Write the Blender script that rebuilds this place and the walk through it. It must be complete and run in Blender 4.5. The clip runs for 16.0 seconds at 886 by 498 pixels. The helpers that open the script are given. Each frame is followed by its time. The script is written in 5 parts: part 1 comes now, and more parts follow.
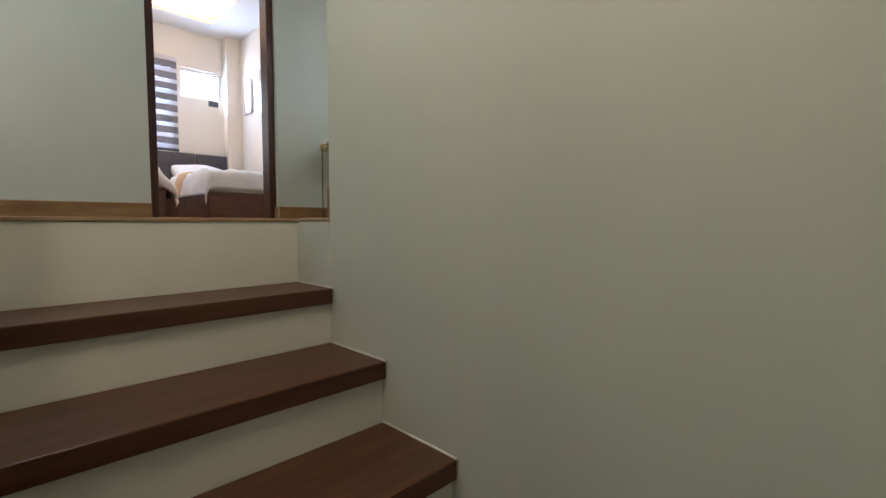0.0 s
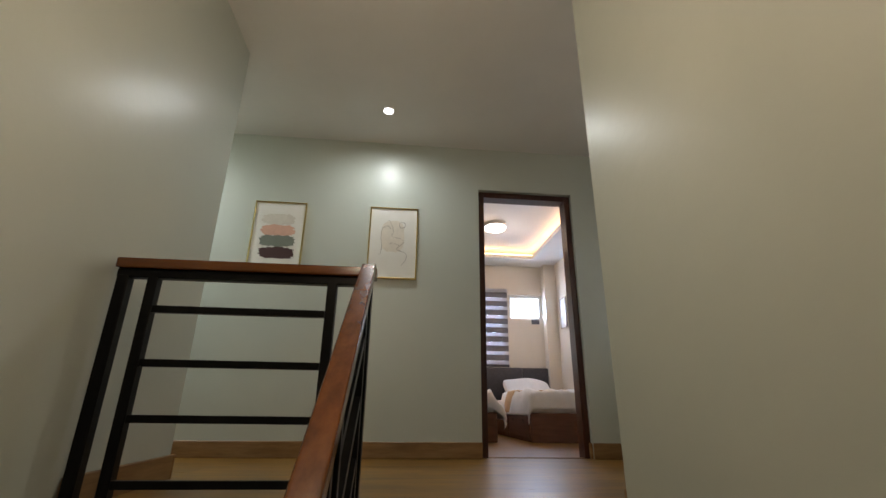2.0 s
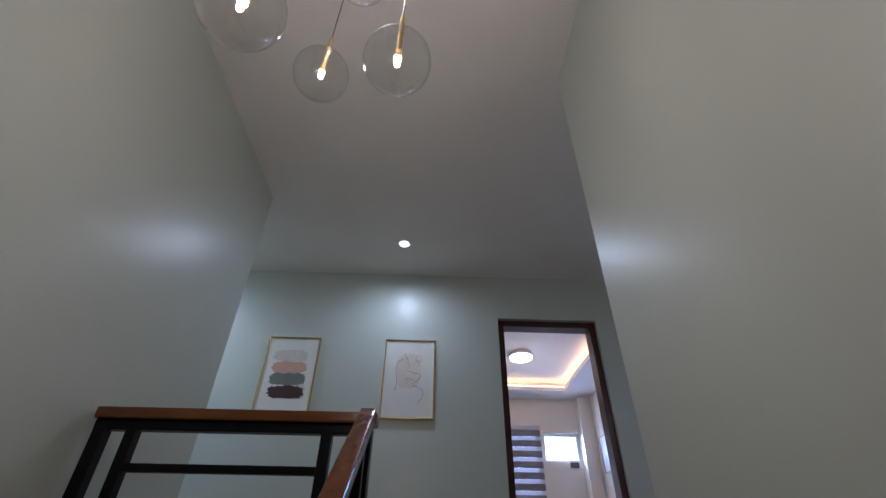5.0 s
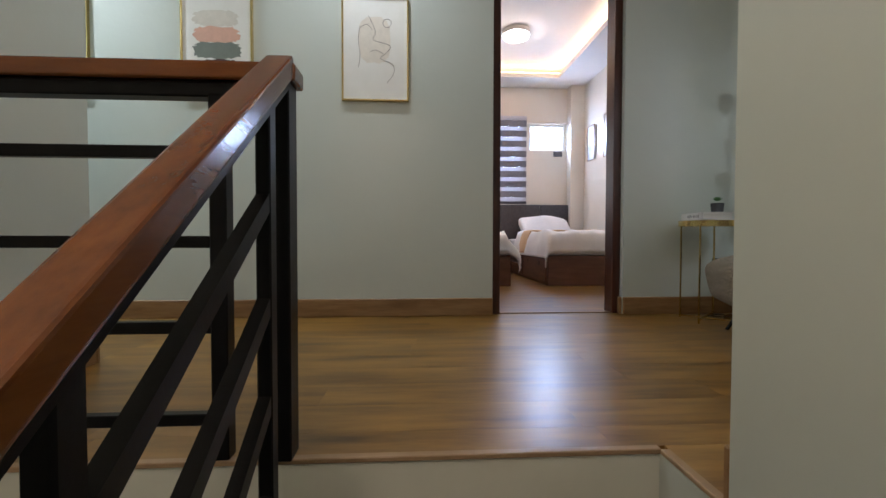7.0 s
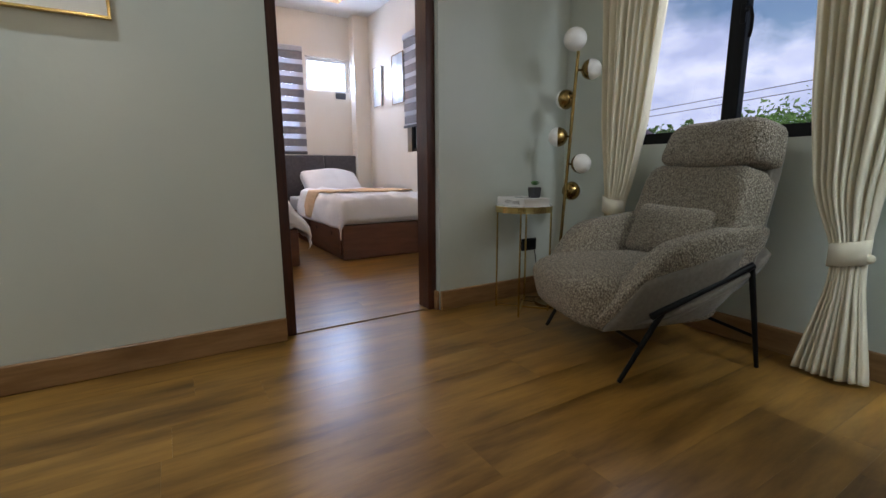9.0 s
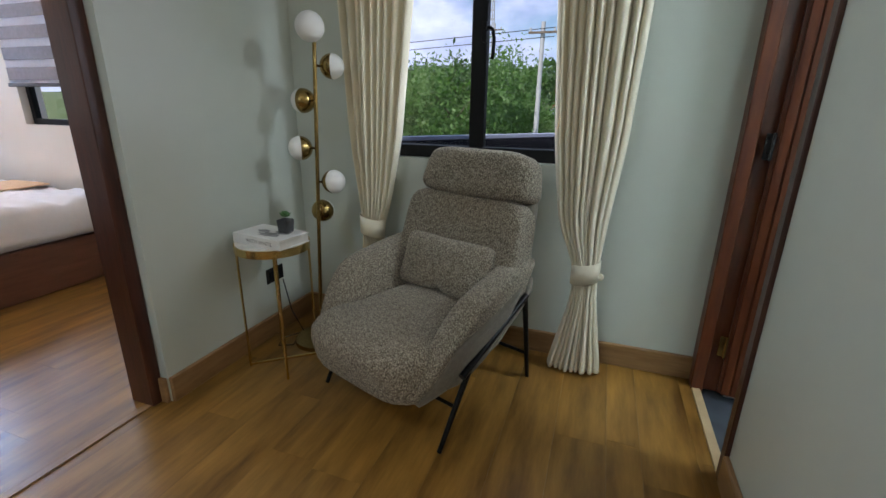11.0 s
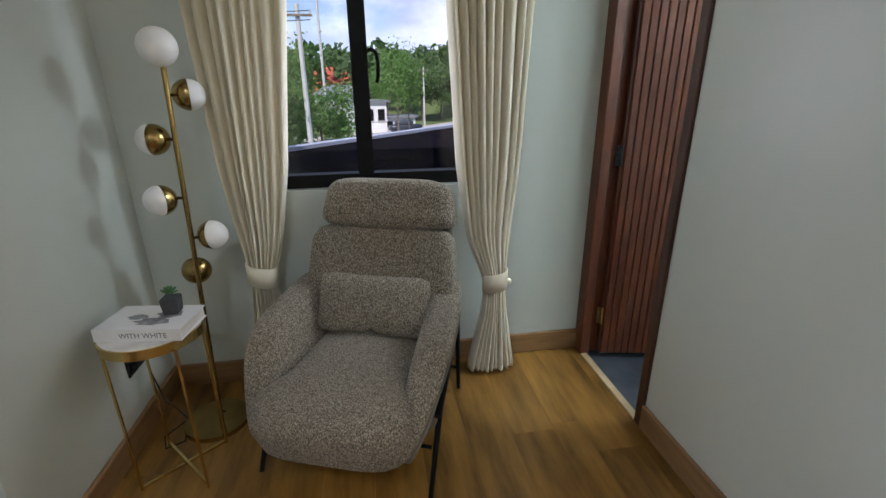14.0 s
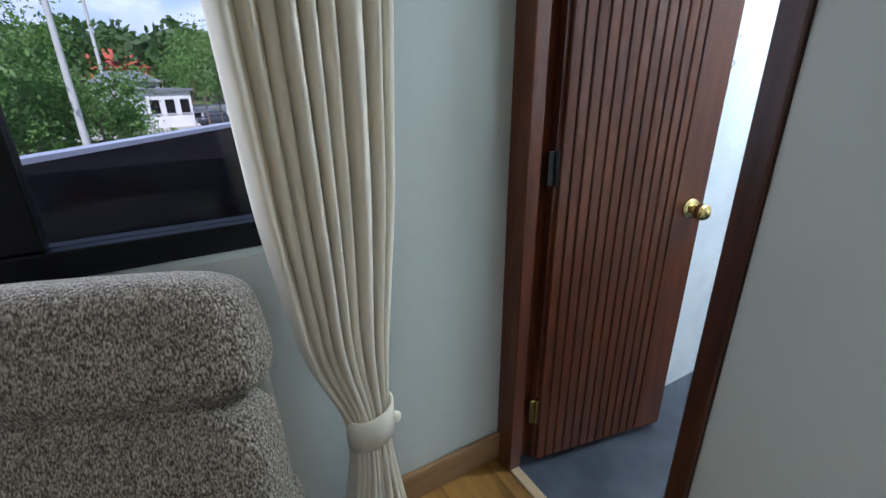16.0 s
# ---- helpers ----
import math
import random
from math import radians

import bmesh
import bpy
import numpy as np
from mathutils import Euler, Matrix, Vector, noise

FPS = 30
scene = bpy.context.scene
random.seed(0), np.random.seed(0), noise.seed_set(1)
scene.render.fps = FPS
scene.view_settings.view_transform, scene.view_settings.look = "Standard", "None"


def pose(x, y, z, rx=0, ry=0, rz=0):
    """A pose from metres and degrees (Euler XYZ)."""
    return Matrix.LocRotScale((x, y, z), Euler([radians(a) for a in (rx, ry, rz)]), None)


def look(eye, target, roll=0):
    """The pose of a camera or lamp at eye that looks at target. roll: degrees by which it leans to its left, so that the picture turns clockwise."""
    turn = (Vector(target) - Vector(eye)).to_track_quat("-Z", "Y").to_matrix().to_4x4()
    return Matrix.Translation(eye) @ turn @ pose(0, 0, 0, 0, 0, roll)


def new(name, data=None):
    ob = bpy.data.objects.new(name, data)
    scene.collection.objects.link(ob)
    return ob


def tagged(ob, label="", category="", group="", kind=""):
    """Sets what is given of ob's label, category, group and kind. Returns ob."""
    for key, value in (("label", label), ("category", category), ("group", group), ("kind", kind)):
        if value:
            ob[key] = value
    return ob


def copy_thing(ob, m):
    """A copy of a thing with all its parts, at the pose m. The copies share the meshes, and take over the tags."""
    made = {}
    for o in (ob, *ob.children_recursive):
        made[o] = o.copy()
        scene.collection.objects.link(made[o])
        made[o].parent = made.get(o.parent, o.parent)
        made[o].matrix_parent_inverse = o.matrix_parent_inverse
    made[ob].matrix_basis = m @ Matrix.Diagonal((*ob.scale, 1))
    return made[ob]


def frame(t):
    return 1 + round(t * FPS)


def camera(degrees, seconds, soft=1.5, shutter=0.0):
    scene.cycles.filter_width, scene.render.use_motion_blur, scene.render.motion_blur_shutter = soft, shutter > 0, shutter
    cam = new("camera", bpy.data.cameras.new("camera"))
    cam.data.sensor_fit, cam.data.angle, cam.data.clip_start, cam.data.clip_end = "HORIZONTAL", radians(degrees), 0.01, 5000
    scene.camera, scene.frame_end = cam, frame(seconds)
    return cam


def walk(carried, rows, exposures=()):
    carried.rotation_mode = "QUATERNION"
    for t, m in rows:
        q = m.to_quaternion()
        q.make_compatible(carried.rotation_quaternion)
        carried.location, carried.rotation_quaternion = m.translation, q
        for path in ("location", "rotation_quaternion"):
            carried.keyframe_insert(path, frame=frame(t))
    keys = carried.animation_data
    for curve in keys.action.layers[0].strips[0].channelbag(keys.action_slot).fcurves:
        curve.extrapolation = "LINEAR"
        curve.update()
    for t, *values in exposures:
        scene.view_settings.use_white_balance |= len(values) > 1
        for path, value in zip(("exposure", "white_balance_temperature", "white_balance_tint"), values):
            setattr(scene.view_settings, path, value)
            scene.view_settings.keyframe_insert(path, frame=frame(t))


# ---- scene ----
cam = camera(89.6, 16.0)
EXPOSURES = [
    (0.0, 0.34, 6250, 14), (1.0, 0.05, 6250, 14), (1.5, -0.2, 6800, 14), (2.0, -0.6, 7100, 16), (3.0, -0.8, 6700, 17),
    (5.5, -1.12, 5350, 24), (6.0, -0.62, 5500, 23), (6.5, -0.25, 5650, 21), (7.0, -0.2, 6300, 18), (7.5, -0.08, 7100, 18), (8.5, -0.25, 7000, 18),
    (9.0, -0.25, 6300, 17), (10.0, -0.15, 5900, 16), (12.5, 0.2, 6550, 13), (13.0, 0.21, 6500, 14), (14.0, 0.17, 6150, 19),
    (15.5, 0.12, 5600, 23), (16.0, 0.08, 5600, 20)]
PATH = [
    (0, (0.145, 0.318, -0.013), (-1.267, 1.729, -0.131), 0.0),
    (0.5, (0.181, 0.411, 0.104), (-1.604, 1.311, 0.06), -0.4),
    (1, (0.229, 0.411, 0.214), (-1.695, 0.951, 0.301), 0.4),
    (1.5, (0.277, 0.393, 0.289), (-1.667, 0.715, 0.628), 0.7),
    (2, (0.309, 0.382, 0.336), (-1.567, 0.56, 1.008), 0.8),
    (2.2, (0.344, 0.403, 0.343), (-1.491, 0.534, 1.127), 0.6),
    (2.5, (0.329, 0.403, 0.371), (-1.446, 0.488, 1.289), 0.7),
    (3, (0.367, 0.416, 0.428), (-1.307, 0.441, 1.522), 0.9),
    (3.2, (0.381, 0.417, 0.442), (-1.247, 0.426, 1.603), 0.8),
    (5.3, (0.125, 0.468, 0.379), (-1.496, 0.51, 1.549), 1.0),
    (5.5, (0.029, 0.467, 0.332), (-1.697, 0.53, 1.341), 0.8),
    (6, (-0.161, 0.475, 0.282), (-2.099, 0.574, 0.767), 0.3),
    (6.3, (-0.217, 0.489, 0.323), (-2.204, 0.602, 0.518), 0.6),
    (6.5, (-0.269, 0.503, 0.318), (-2.265, 0.614, 0.395), 0.1),
    (7, (-0.408, 0.536, 0.484), (-2.404, 0.659, 0.429), 0.1),
    (7.5, (-0.554, 0.525, 0.533), (-2.541, 0.717, 0.413), 0.1),
    (7.6, (-0.622, 0.525, 0.54), (-2.605, 0.749, 0.416), 0.1),
    (8, (-0.764, 0.52, 0.646), (-2.719, 0.908, 0.472), -0.0),
    (8.2, (-0.856, 0.547, 0.658), (-2.78, 1.056, 0.461), 0.1),
    (8.5, (-0.951, 0.569, 0.705), (-2.805, 1.281, 0.463), -0.0),
    (9, (-1.083, 0.602, 0.776), (-2.761, 1.63, 0.421), -0.3),
    (9.5, (-1.24, 0.609, 0.865), (-2.672, 1.936, 0.43), -0.3),
    (10, (-1.354, 0.724, 0.91), (-2.49, 2.288, 0.398), -0.9),
    (10.2, (-1.402, 0.737, 0.944), (-2.433, 2.369, 0.421), -0.3),
    (12.3, (-1.967, 0.843, 1.324), (-2.1, 2.715, 0.634), -0.2),
    (12.5, (-1.998, 0.841, 1.323), (-2.079, 2.717, 0.635), -0.5),
    (13, (-2.082, 0.823, 1.326), (-2.058, 2.702, 0.64), -0.6),
    (13.5, (-2.149, 0.788, 1.298), (-1.997, 2.668, 0.634), -0.7),
    (14, (-2.173, 0.825, 1.292), (-1.881, 2.685, 0.618), -0.6),
    (14.5, (-2.154, 0.956, 1.287), (-1.746, 2.784, 0.586), -0.4),
    (15, (-2.088, 1.234, 1.272), (-1.579, 3.027, 0.547), -0.5),
    (15.4, (-2.023, 1.441, 1.242), (-1.4, 3.201, 0.526), -0.5),
    (15.5, (-1.99, 1.5, 1.259), (-1.361, 3.244, 0.51), -0.4),
    (16, (-1.919, 1.813, 1.239), (-0.988, 3.426, 0.51), -0.6),
]
walk(cam, [(t, look(eye, target, roll)) for t, eye, target, roll in PATH], EXPOSURES)

# ---- world and lights ----
SUN_ELEV, SUN_ROT = 52, 200
world = bpy.data.worlds.new("world")
scene.world = world
world.use_nodes = True
wn, wl = world.node_tree.nodes, world.node_tree.links
wn.clear()
w_out = wn.new("ShaderNodeOutputWorld")
w_bg = wn.new("ShaderNodeBackground")
w_sky = wn.new("ShaderNodeTexSky")
w_sky.sky_type = "NISHITA"
w_sky.sun_disc = False
w_sky.dust_density = 0.3
w_sky.ozone_density = 3.0
w_sky.sun_elevation = radians(SUN_ELEV)
w_sky.sun_rotation = radians(SUN_ROT)
w_tc = wn.new("ShaderNodeTexCoord")
w_map = wn.new("ShaderNodeMapping")
w_map.inputs["Scale"].default_value = (1.8, 1.8, 3.4)
w_noise = wn.new("ShaderNodeTexNoise")
w_noise.inputs["Scale"].default_value = 1.7
w_noise.inputs["Detail"].default_value = 9
w_noise.inputs["Roughness"].default_value = 0.58
w_ramp = wn.new("ShaderNodeValToRGB")
w_ramp.color_ramp.elements[0].position = 0.44
w_ramp.color_ramp.elements[1].position = 0.58
w_noise2 = wn.new("ShaderNodeTexNoise")
w_noise2.inputs["Scale"].default_value = 4.0
w_noise2.inputs["Detail"].default_value = 6
w_cloud = wn.new("ShaderNodeValToRGB")
w_cloud.color_ramp.elements[0].position = 0.35
w_cloud.color_ramp.elements[0].color = (4.8, 5.6, 8.2, 1)
w_cloud.color_ramp.elements[1].position = 0.68
w_cloud.color_ramp.elements[1].color = (9.2, 9.8, 11.6, 1)
w_mix = wn.new("ShaderNodeMix")
w_mix.data_type = "RGBA"
wl.new(w_tc.outputs["Generated"], w_map.inputs["Vector"])
wl.new(w_map.outputs["Vector"], w_noise.inputs["Vector"])
wl.new(w_map.outputs["Vector"], w_noise2.inputs["Vector"])
w_sep = wn.new("ShaderNodeSeparateXYZ")
w_low = wn.new("ShaderNodeMapRange")
w_low.inputs["From Min"].default_value, w_low.inputs["From Max"].default_value = 0.1, 0.45
w_low.inputs["To Min"].default_value, w_low.inputs["To Max"].default_value = 0.10, -0.11
w_add = wn.new("ShaderNodeMath")
wl.new(w_tc.outputs["Generated"], w_sep.inputs["Vector"])
wl.new(w_sep.outputs["Z"], w_low.inputs["Value"])
wl.new(w_noise.outputs["Fac"], w_add.inputs[0])
wl.new(w_low.outputs["Result"], w_add.inputs[1])
wl.new(w_add.outputs["Value"], w_ramp.inputs["Fac"])
wl.new(w_noise2.outputs["Fac"], w_cloud.inputs["Fac"])
wl.new(w_ramp.outputs["Color"], w_mix.inputs["Factor"])
wl.new(w_sky.outputs["Color"], w_mix.inputs["A"])
wl.new(w_cloud.outputs["Color"], w_mix.inputs["B"])
wl.new(w_mix.outputs["Result"], w_bg.inputs["Color"])
w_bg.inputs["Strength"].default_value = 0.115
wl.new(w_bg.outputs["Background"], w_out.inputs["Surface"])


def lamp(name, kind, place, watts, color, target=None, **more):
    data = bpy.data.lights.new(name, kind)
    data.energy, data.color = watts, color
    for key, value in more.items():
        if key == "size":
            if kind == "AREA":
                data.shape, data.size, data.size_y = "RECTANGLE", value[0], value[1]
            else:
                data.shadow_soft_size = value
        elif key == "spot":
            data.spot_size, data.spot_blend = radians(value), 0.9
    ob = new(name, data)
    ob.matrix_world = look(place, target) if target else pose(*place)
    return ob


sun = lamp("sun", "SUN", (0, 0, 20), 5.0, (1, 0.95, 0.87))
sun.data.angle = radians(0.5)
sun.matrix_world = pose(0, 0, 20, 90 - SUN_ELEV, 0, 180 - SUN_ROT)
DAY = (0.86, 0.93, 1.0)
WARM = (1.0, 0.83, 0.63)
lamp("window_daylight", "AREA", (-2.19, 2.752, 1.5), 5.5, DAY, (-2.19, 0, 1.5), size=(0.93, 1.05))
for px, py, pz in ((-0.336, 0.371, 1.311), (-0.53, 0.127, 1.548), (-0.19, 0.10, 1.235), (-0.334, 0.245, 1.72), (-0.27, 0.245, 1.95)):
    lamp("chandelier_glow", "POINT", (px, py, pz - 0.01), 9.2, WARM, size=0.012)
lamp("bedroom_window_daylight", "AREA", (-6.80, 2.45, 1.93), 17, (0.55, 0.72, 1), (-3, 2.0, 0.6), size=(0.5, 0.38))
lamp("bedroom_blind_daylight", "AREA", (-6.6, 1.2, 1.5), 8, (0.9, 0.95, 1), (-3, 1.2, 1.2), size=(1.6, 1.1))
lamp("bedroom_side_daylight", "AREA", (-5.0, 2.86, 1.6), 5, (0.9, 0.95, 1), (-4.6, 0, 1.0), size=(1.0, 1.0))
lamp("bedroom_lamp_light", "POINT", (-5.41, 1.66, 2.66), 8, (1, 0.82, 0.67), size=0.12)
lamp("bathroom_light", "POINT", (0.1, 2.12, 2.35), 76, (0.84, 0.97, 1.0), size=0.2)
for px, py, watts in ((-2.66, 0.22, 52), (-2.66, -1.75, 120)):
    lamp("downlight_beam", "SPOT", (px, py, 2.52), watts, (0.84, 0.96, 1.0), (px, py, 0), size=0.04, spot=174)

# ---- materials ----


def mat(name, col, col2=None, rough=0.5, metal=0.0, scale=6.0, bump=0.0, bscale=80.0, stretch=(1, 1, 1), spread=0.35,
        rough2=None, random_tint=0.0, sheen=0.0, coat=0.0, spec=0.5):
    m = bpy.data.materials.new(name)
    m.use_nodes = True
    n, l = m.node_tree.nodes, m.node_tree.links
    b = n["Principled BSDF"]
    tc = n.new("ShaderNodeTexCoord")
    mp = n.new("ShaderNodeMapping")
    mp.inputs["Scale"].default_value = stretch
    l.new(tc.outputs["Object"], mp.inputs["Vector"])
    big = n.new("ShaderNodeTexNoise")
    big.inputs["Scale"].default_value = scale
    big.inputs["Detail"].default_value = 6
    big.inputs["Roughness"].default_value = 0.6
    l.new(mp.outputs["Vector"], big.inputs["Vector"])
    ramp = n.new("ShaderNodeValToRGB")
    ramp.color_ramp.elements[0].position = 0.5 - spread / 2
    ramp.color_ramp.elements[1].position = 0.5 + spread / 2
    ramp.color_ramp.elements[0].color = (*col, 1)
    ramp.color_ramp.elements[1].color = (*(col2 or [min(1, c * 1.06) for c in col]), 1)
    l.new(big.outputs["Fac"], ramp.inputs["Fac"])
    color = ramp.outputs["Color"]
    if random_tint:
        info = n.new("ShaderNodeObjectInfo")
        rng = n.new("ShaderNodeMapRange")
        rng.inputs["To Min"].default_value = 1 - random_tint
        rng.inputs["To Max"].default_value = 1 + random_tint
        l.new(info.outputs["Random"], rng.inputs["Value"])
        hsv = n.new("ShaderNodeHueSaturation")
        l.new(color, hsv.inputs["Color"])
        l.new(rng.outputs["Result"], hsv.inputs["Value"])
        color = hsv.outputs["Color"]
        shift = n.new("ShaderNodeVectorMath")
        shift.operation = "MULTIPLY_ADD"
        l.new(info.outputs["Random"], shift.inputs[0])
        shift.inputs[1].default_value = (37, 91, 53)
        l.new(tc.outputs["Object"], shift.inputs[2])
        l.new(shift.outputs["Vector"], mp.inputs["Vector"])
    l.new(color, b.inputs["Base Color"])
    b.inputs["Metallic"].default_value = metal
    b.inputs["Sheen Weight"].default_value = sheen
    b.inputs["Coat Weight"].default_value = coat
    b.inputs["Coat Roughness"].default_value = 0.3
    b.inputs["Specular IOR Level"].default_value = spec
    rr = n.new("ShaderNodeMapRange")
    rr.inputs["To Min"].default_value = rough
    rr.inputs["To Max"].default_value = rough if rough2 is None else rough2
    l.new(big.outputs["Fac"], rr.inputs["Value"])
    l.new(rr.outputs["Result"], b.inputs["Roughness"])
    if bump:
        fine = n.new("ShaderNodeTexNoise")
        fine.inputs["Scale"].default_value = bscale
        fine.inputs["Detail"].default_value = 3
        l.new(mp.outputs["Vector"], fine.inputs["Vector"])
        bp = n.new("ShaderNodeBump")
        bp.inputs["Strength"].default_value = bump
        bp.inputs["Distance"].default_value = 0.004
        l.new(fine.outputs["Fac"], bp.inputs["Height"])
        l.new(bp.outputs["Normal"], b.inputs["Normal"])
        l.new(bp.outputs["Normal"], b.inputs["Coat Normal"])
    return m


def glow(name, color, strength):
    m = bpy.data.materials.new(name)
    m.use_nodes = True
    b = m.node_tree.nodes["Principled BSDF"]
    b.inputs["Base Color"].default_value = (*color, 1)
    b.inputs["Emission Color"].default_value = (*color, 1)
    b.inputs["Emission Strength"].default_value = strength
    return m


def clear_glass(name, rough=0.0, tint=(1, 1, 1), ior=1.45):
    m = bpy.data.materials.new(name)
    m.use_nodes = True
    b = m.node_tree.nodes["Principled BSDF"]
    b.inputs["Base Color"].default_value = (*tint, 1)
    b.inputs["Transmission Weight"].default_value = 1
    b.inputs["Roughness"].default_value = rough
    b.inputs["IOR"].default_value = ior
    return m


SAGE = mat("sage_wall_paint", (0.53, 0.575, 0.525), (0.585, 0.615, 0.555), 0.33, scale=1.1, bump=0.28, bscale=16, rough2=0.41, spread=0.5, coat=0.15)
CREAM = mat("bedroom_wall_paint", (0.77, 0.70, 0.60), (0.81, 0.75, 0.66), 0.2, scale=1.5, bump=0.1, bscale=9, rough2=0.3, coat=0.3)
WHITE = mat("ceiling_paint", (0.79, 0.77, 0.74), (0.83, 0.81, 0.78), 0.7, scale=2, bump=0.06, bscale=30)
RISER = mat("riser_paint", (0.70, 0.71, 0.63), (0.76, 0.76, 0.68), 0.45, scale=5, bump=0.1, bscale=40)
GROUT = mat("white_caulk", (0.75, 0.75, 0.7), None, 0.6)
GUARDWOOD = mat("guard_rail_wood", (0.075, 0.021, 0.005), (0.20, 0.064, 0.014), 0.13, scale=4, stretch=(7, 0.9, 7), bump=0.03, bscale=40, rough2=0.26, spread=0.6)
TREAD = mat("tread_wood", (0.062, 0.023, 0.010), (0.105, 0.042, 0.019), 0.38, scale=5, stretch=(6, 0.7, 6), bump=0.1, bscale=60, spec=0.4)
HANDRAIL = mat("handrail_wood", (0.075, 0.021, 0.005), (0.20, 0.064, 0.014), 0.13, scale=4, stretch=(0.9, 7, 7), spread=0.6, bump=0.03, bscale=40, rough2=0.26)
BLACK = mat("black_steel_paint", (0.004, 0.004, 0.0045), (0.007, 0.007, 0.0075), 0.34, scale=20, bump=0.05, bscale=90, spec=0.14)
PLANK = mat("vinyl_plank_oak", (0.092, 0.040, 0.007), (0.38, 0.20, 0.042), 0.25, scale=2.6, stretch=(5.0, 0.75, 5.0), bump=0.03, bscale=14, rough2=0.36, random_tint=0.05, spread=0.42)
BASEBOARD = mat("baseboard_wood", (0.20, 0.105, 0.04), (0.32, 0.185, 0.08), 0.4, scale=4, stretch=(1, 1, 8), bump=0.1, bscale=50)
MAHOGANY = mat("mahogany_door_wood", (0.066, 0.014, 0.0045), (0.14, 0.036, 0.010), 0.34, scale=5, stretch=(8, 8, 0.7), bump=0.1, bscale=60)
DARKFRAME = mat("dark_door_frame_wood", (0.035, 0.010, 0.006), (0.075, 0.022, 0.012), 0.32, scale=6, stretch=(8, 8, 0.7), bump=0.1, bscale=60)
GOLD = mat("polished_gold", (0.62, 0.46, 0.17), (0.72, 0.56, 0.25), 0.14, 1.0, scale=9, rough2=0.28)
BRASS = mat("brushed_brass", (0.30, 0.20, 0.065), (0.40, 0.275, 0.10), 0.18, 1.0, scale=12, rough2=0.28)
PAPER = mat("art_paper", (0.78, 0.76, 0.70), (0.82, 0.80, 0.75), 0.6, scale=8)

# ---- building helpers ----


def box(bm, x0, y0, z0, x1, y1, z1):
    v = [bm.verts.new(p) for p in ((x0, y0, z0), (x1, y0, z0), (x1, y1, z0), (x0, y1, z0), (x0, y0, z1), (x1, y0, z1), (x1, y1, z1), (x0, y1, z1))]
    for f in ((3, 2, 1, 0), (4, 5, 6, 7), (0, 1, 5, 4), (1, 2, 6, 5), (2, 3, 7, 6), (3, 0, 4, 7)):
        bm.faces.new([v[i] for i in f])
    return v


def boxes(*dims, bevel=0.0, seg=1):
    bm = bmesh.new()
    for d in dims:
        box(bm, *d)
    if bevel:
        bmesh.ops.bevel(bm, geom=bm.edges[:], offset=bevel, segments=seg, profile=0.6, affect="EDGES")
    return bm


def rod(bm, a, b, r, sides=12, r2=None, cap=True):
    """A round bar from a to b."""
    a, b = Vector(a), Vector(b)
    m = Matrix.Translation((a + b) / 2) @ (b - a).to_track_quat("Z", "Y").to_matrix().to_4x4()
    bmesh.ops.create_cone(bm, cap_ends=cap, segments=sides, radius1=r, radius2=r if r2 is None else r2, depth=(b - a).length, matrix=m)


def bar(bm, a, b, w, h, up=(0, 0, 1)):
    """A square bar from a to b, w wide and h high."""
    a, b, up = Vector(a), Vector(b), Vector(up)
    d = (b - a).normalized()
    side = d.cross(up).normalized()
    top = side.cross(d).normalized()
    vs = []
    for p in (a, b):
        for sx, sz in ((-1, -1), (1, -1), (1, 1), (-1, 1)):
            vs.append(bm.verts.new(p + side * sx * w / 2 + top * sz * h / 2))
    for f in ((0, 1, 2, 3), (7, 6, 5, 4), (0, 4, 5, 1), (1, 5, 6, 2), (2, 6, 7, 3), (3, 7, 4, 0)):
        bm.faces.new([vs[i] for i in f])


def part(name, bm, material, parent=None, label="", smooth=False):
    mesh = bpy.data.meshes.new(name)
    bmesh.ops.recalc_face_normals(bm, faces=bm.faces[:])
    bm.to_mesh(mesh)
    bm.free()
    mesh.materials.append(material)
    if smooth:
        for p in mesh.polygons:
            p.use_smooth = True
    ob = new(name, mesh)
    if parent is not None:
        ob.parent = parent
    if label:
        ob["label"] = label
    return ob


def thing(name, label, category, group="", kind="", place=(0, 0, 0), turn=0):
    ob = new(name)
    ob.empty_display_size = 0.1
    ob.matrix_basis = pose(*place, 0, 0, turn)
    return tagged(ob, label, category, group, kind)


def structure(name, bm, material, label, category):
    return tagged(part(name, bm, material), label, category, kind="structure")


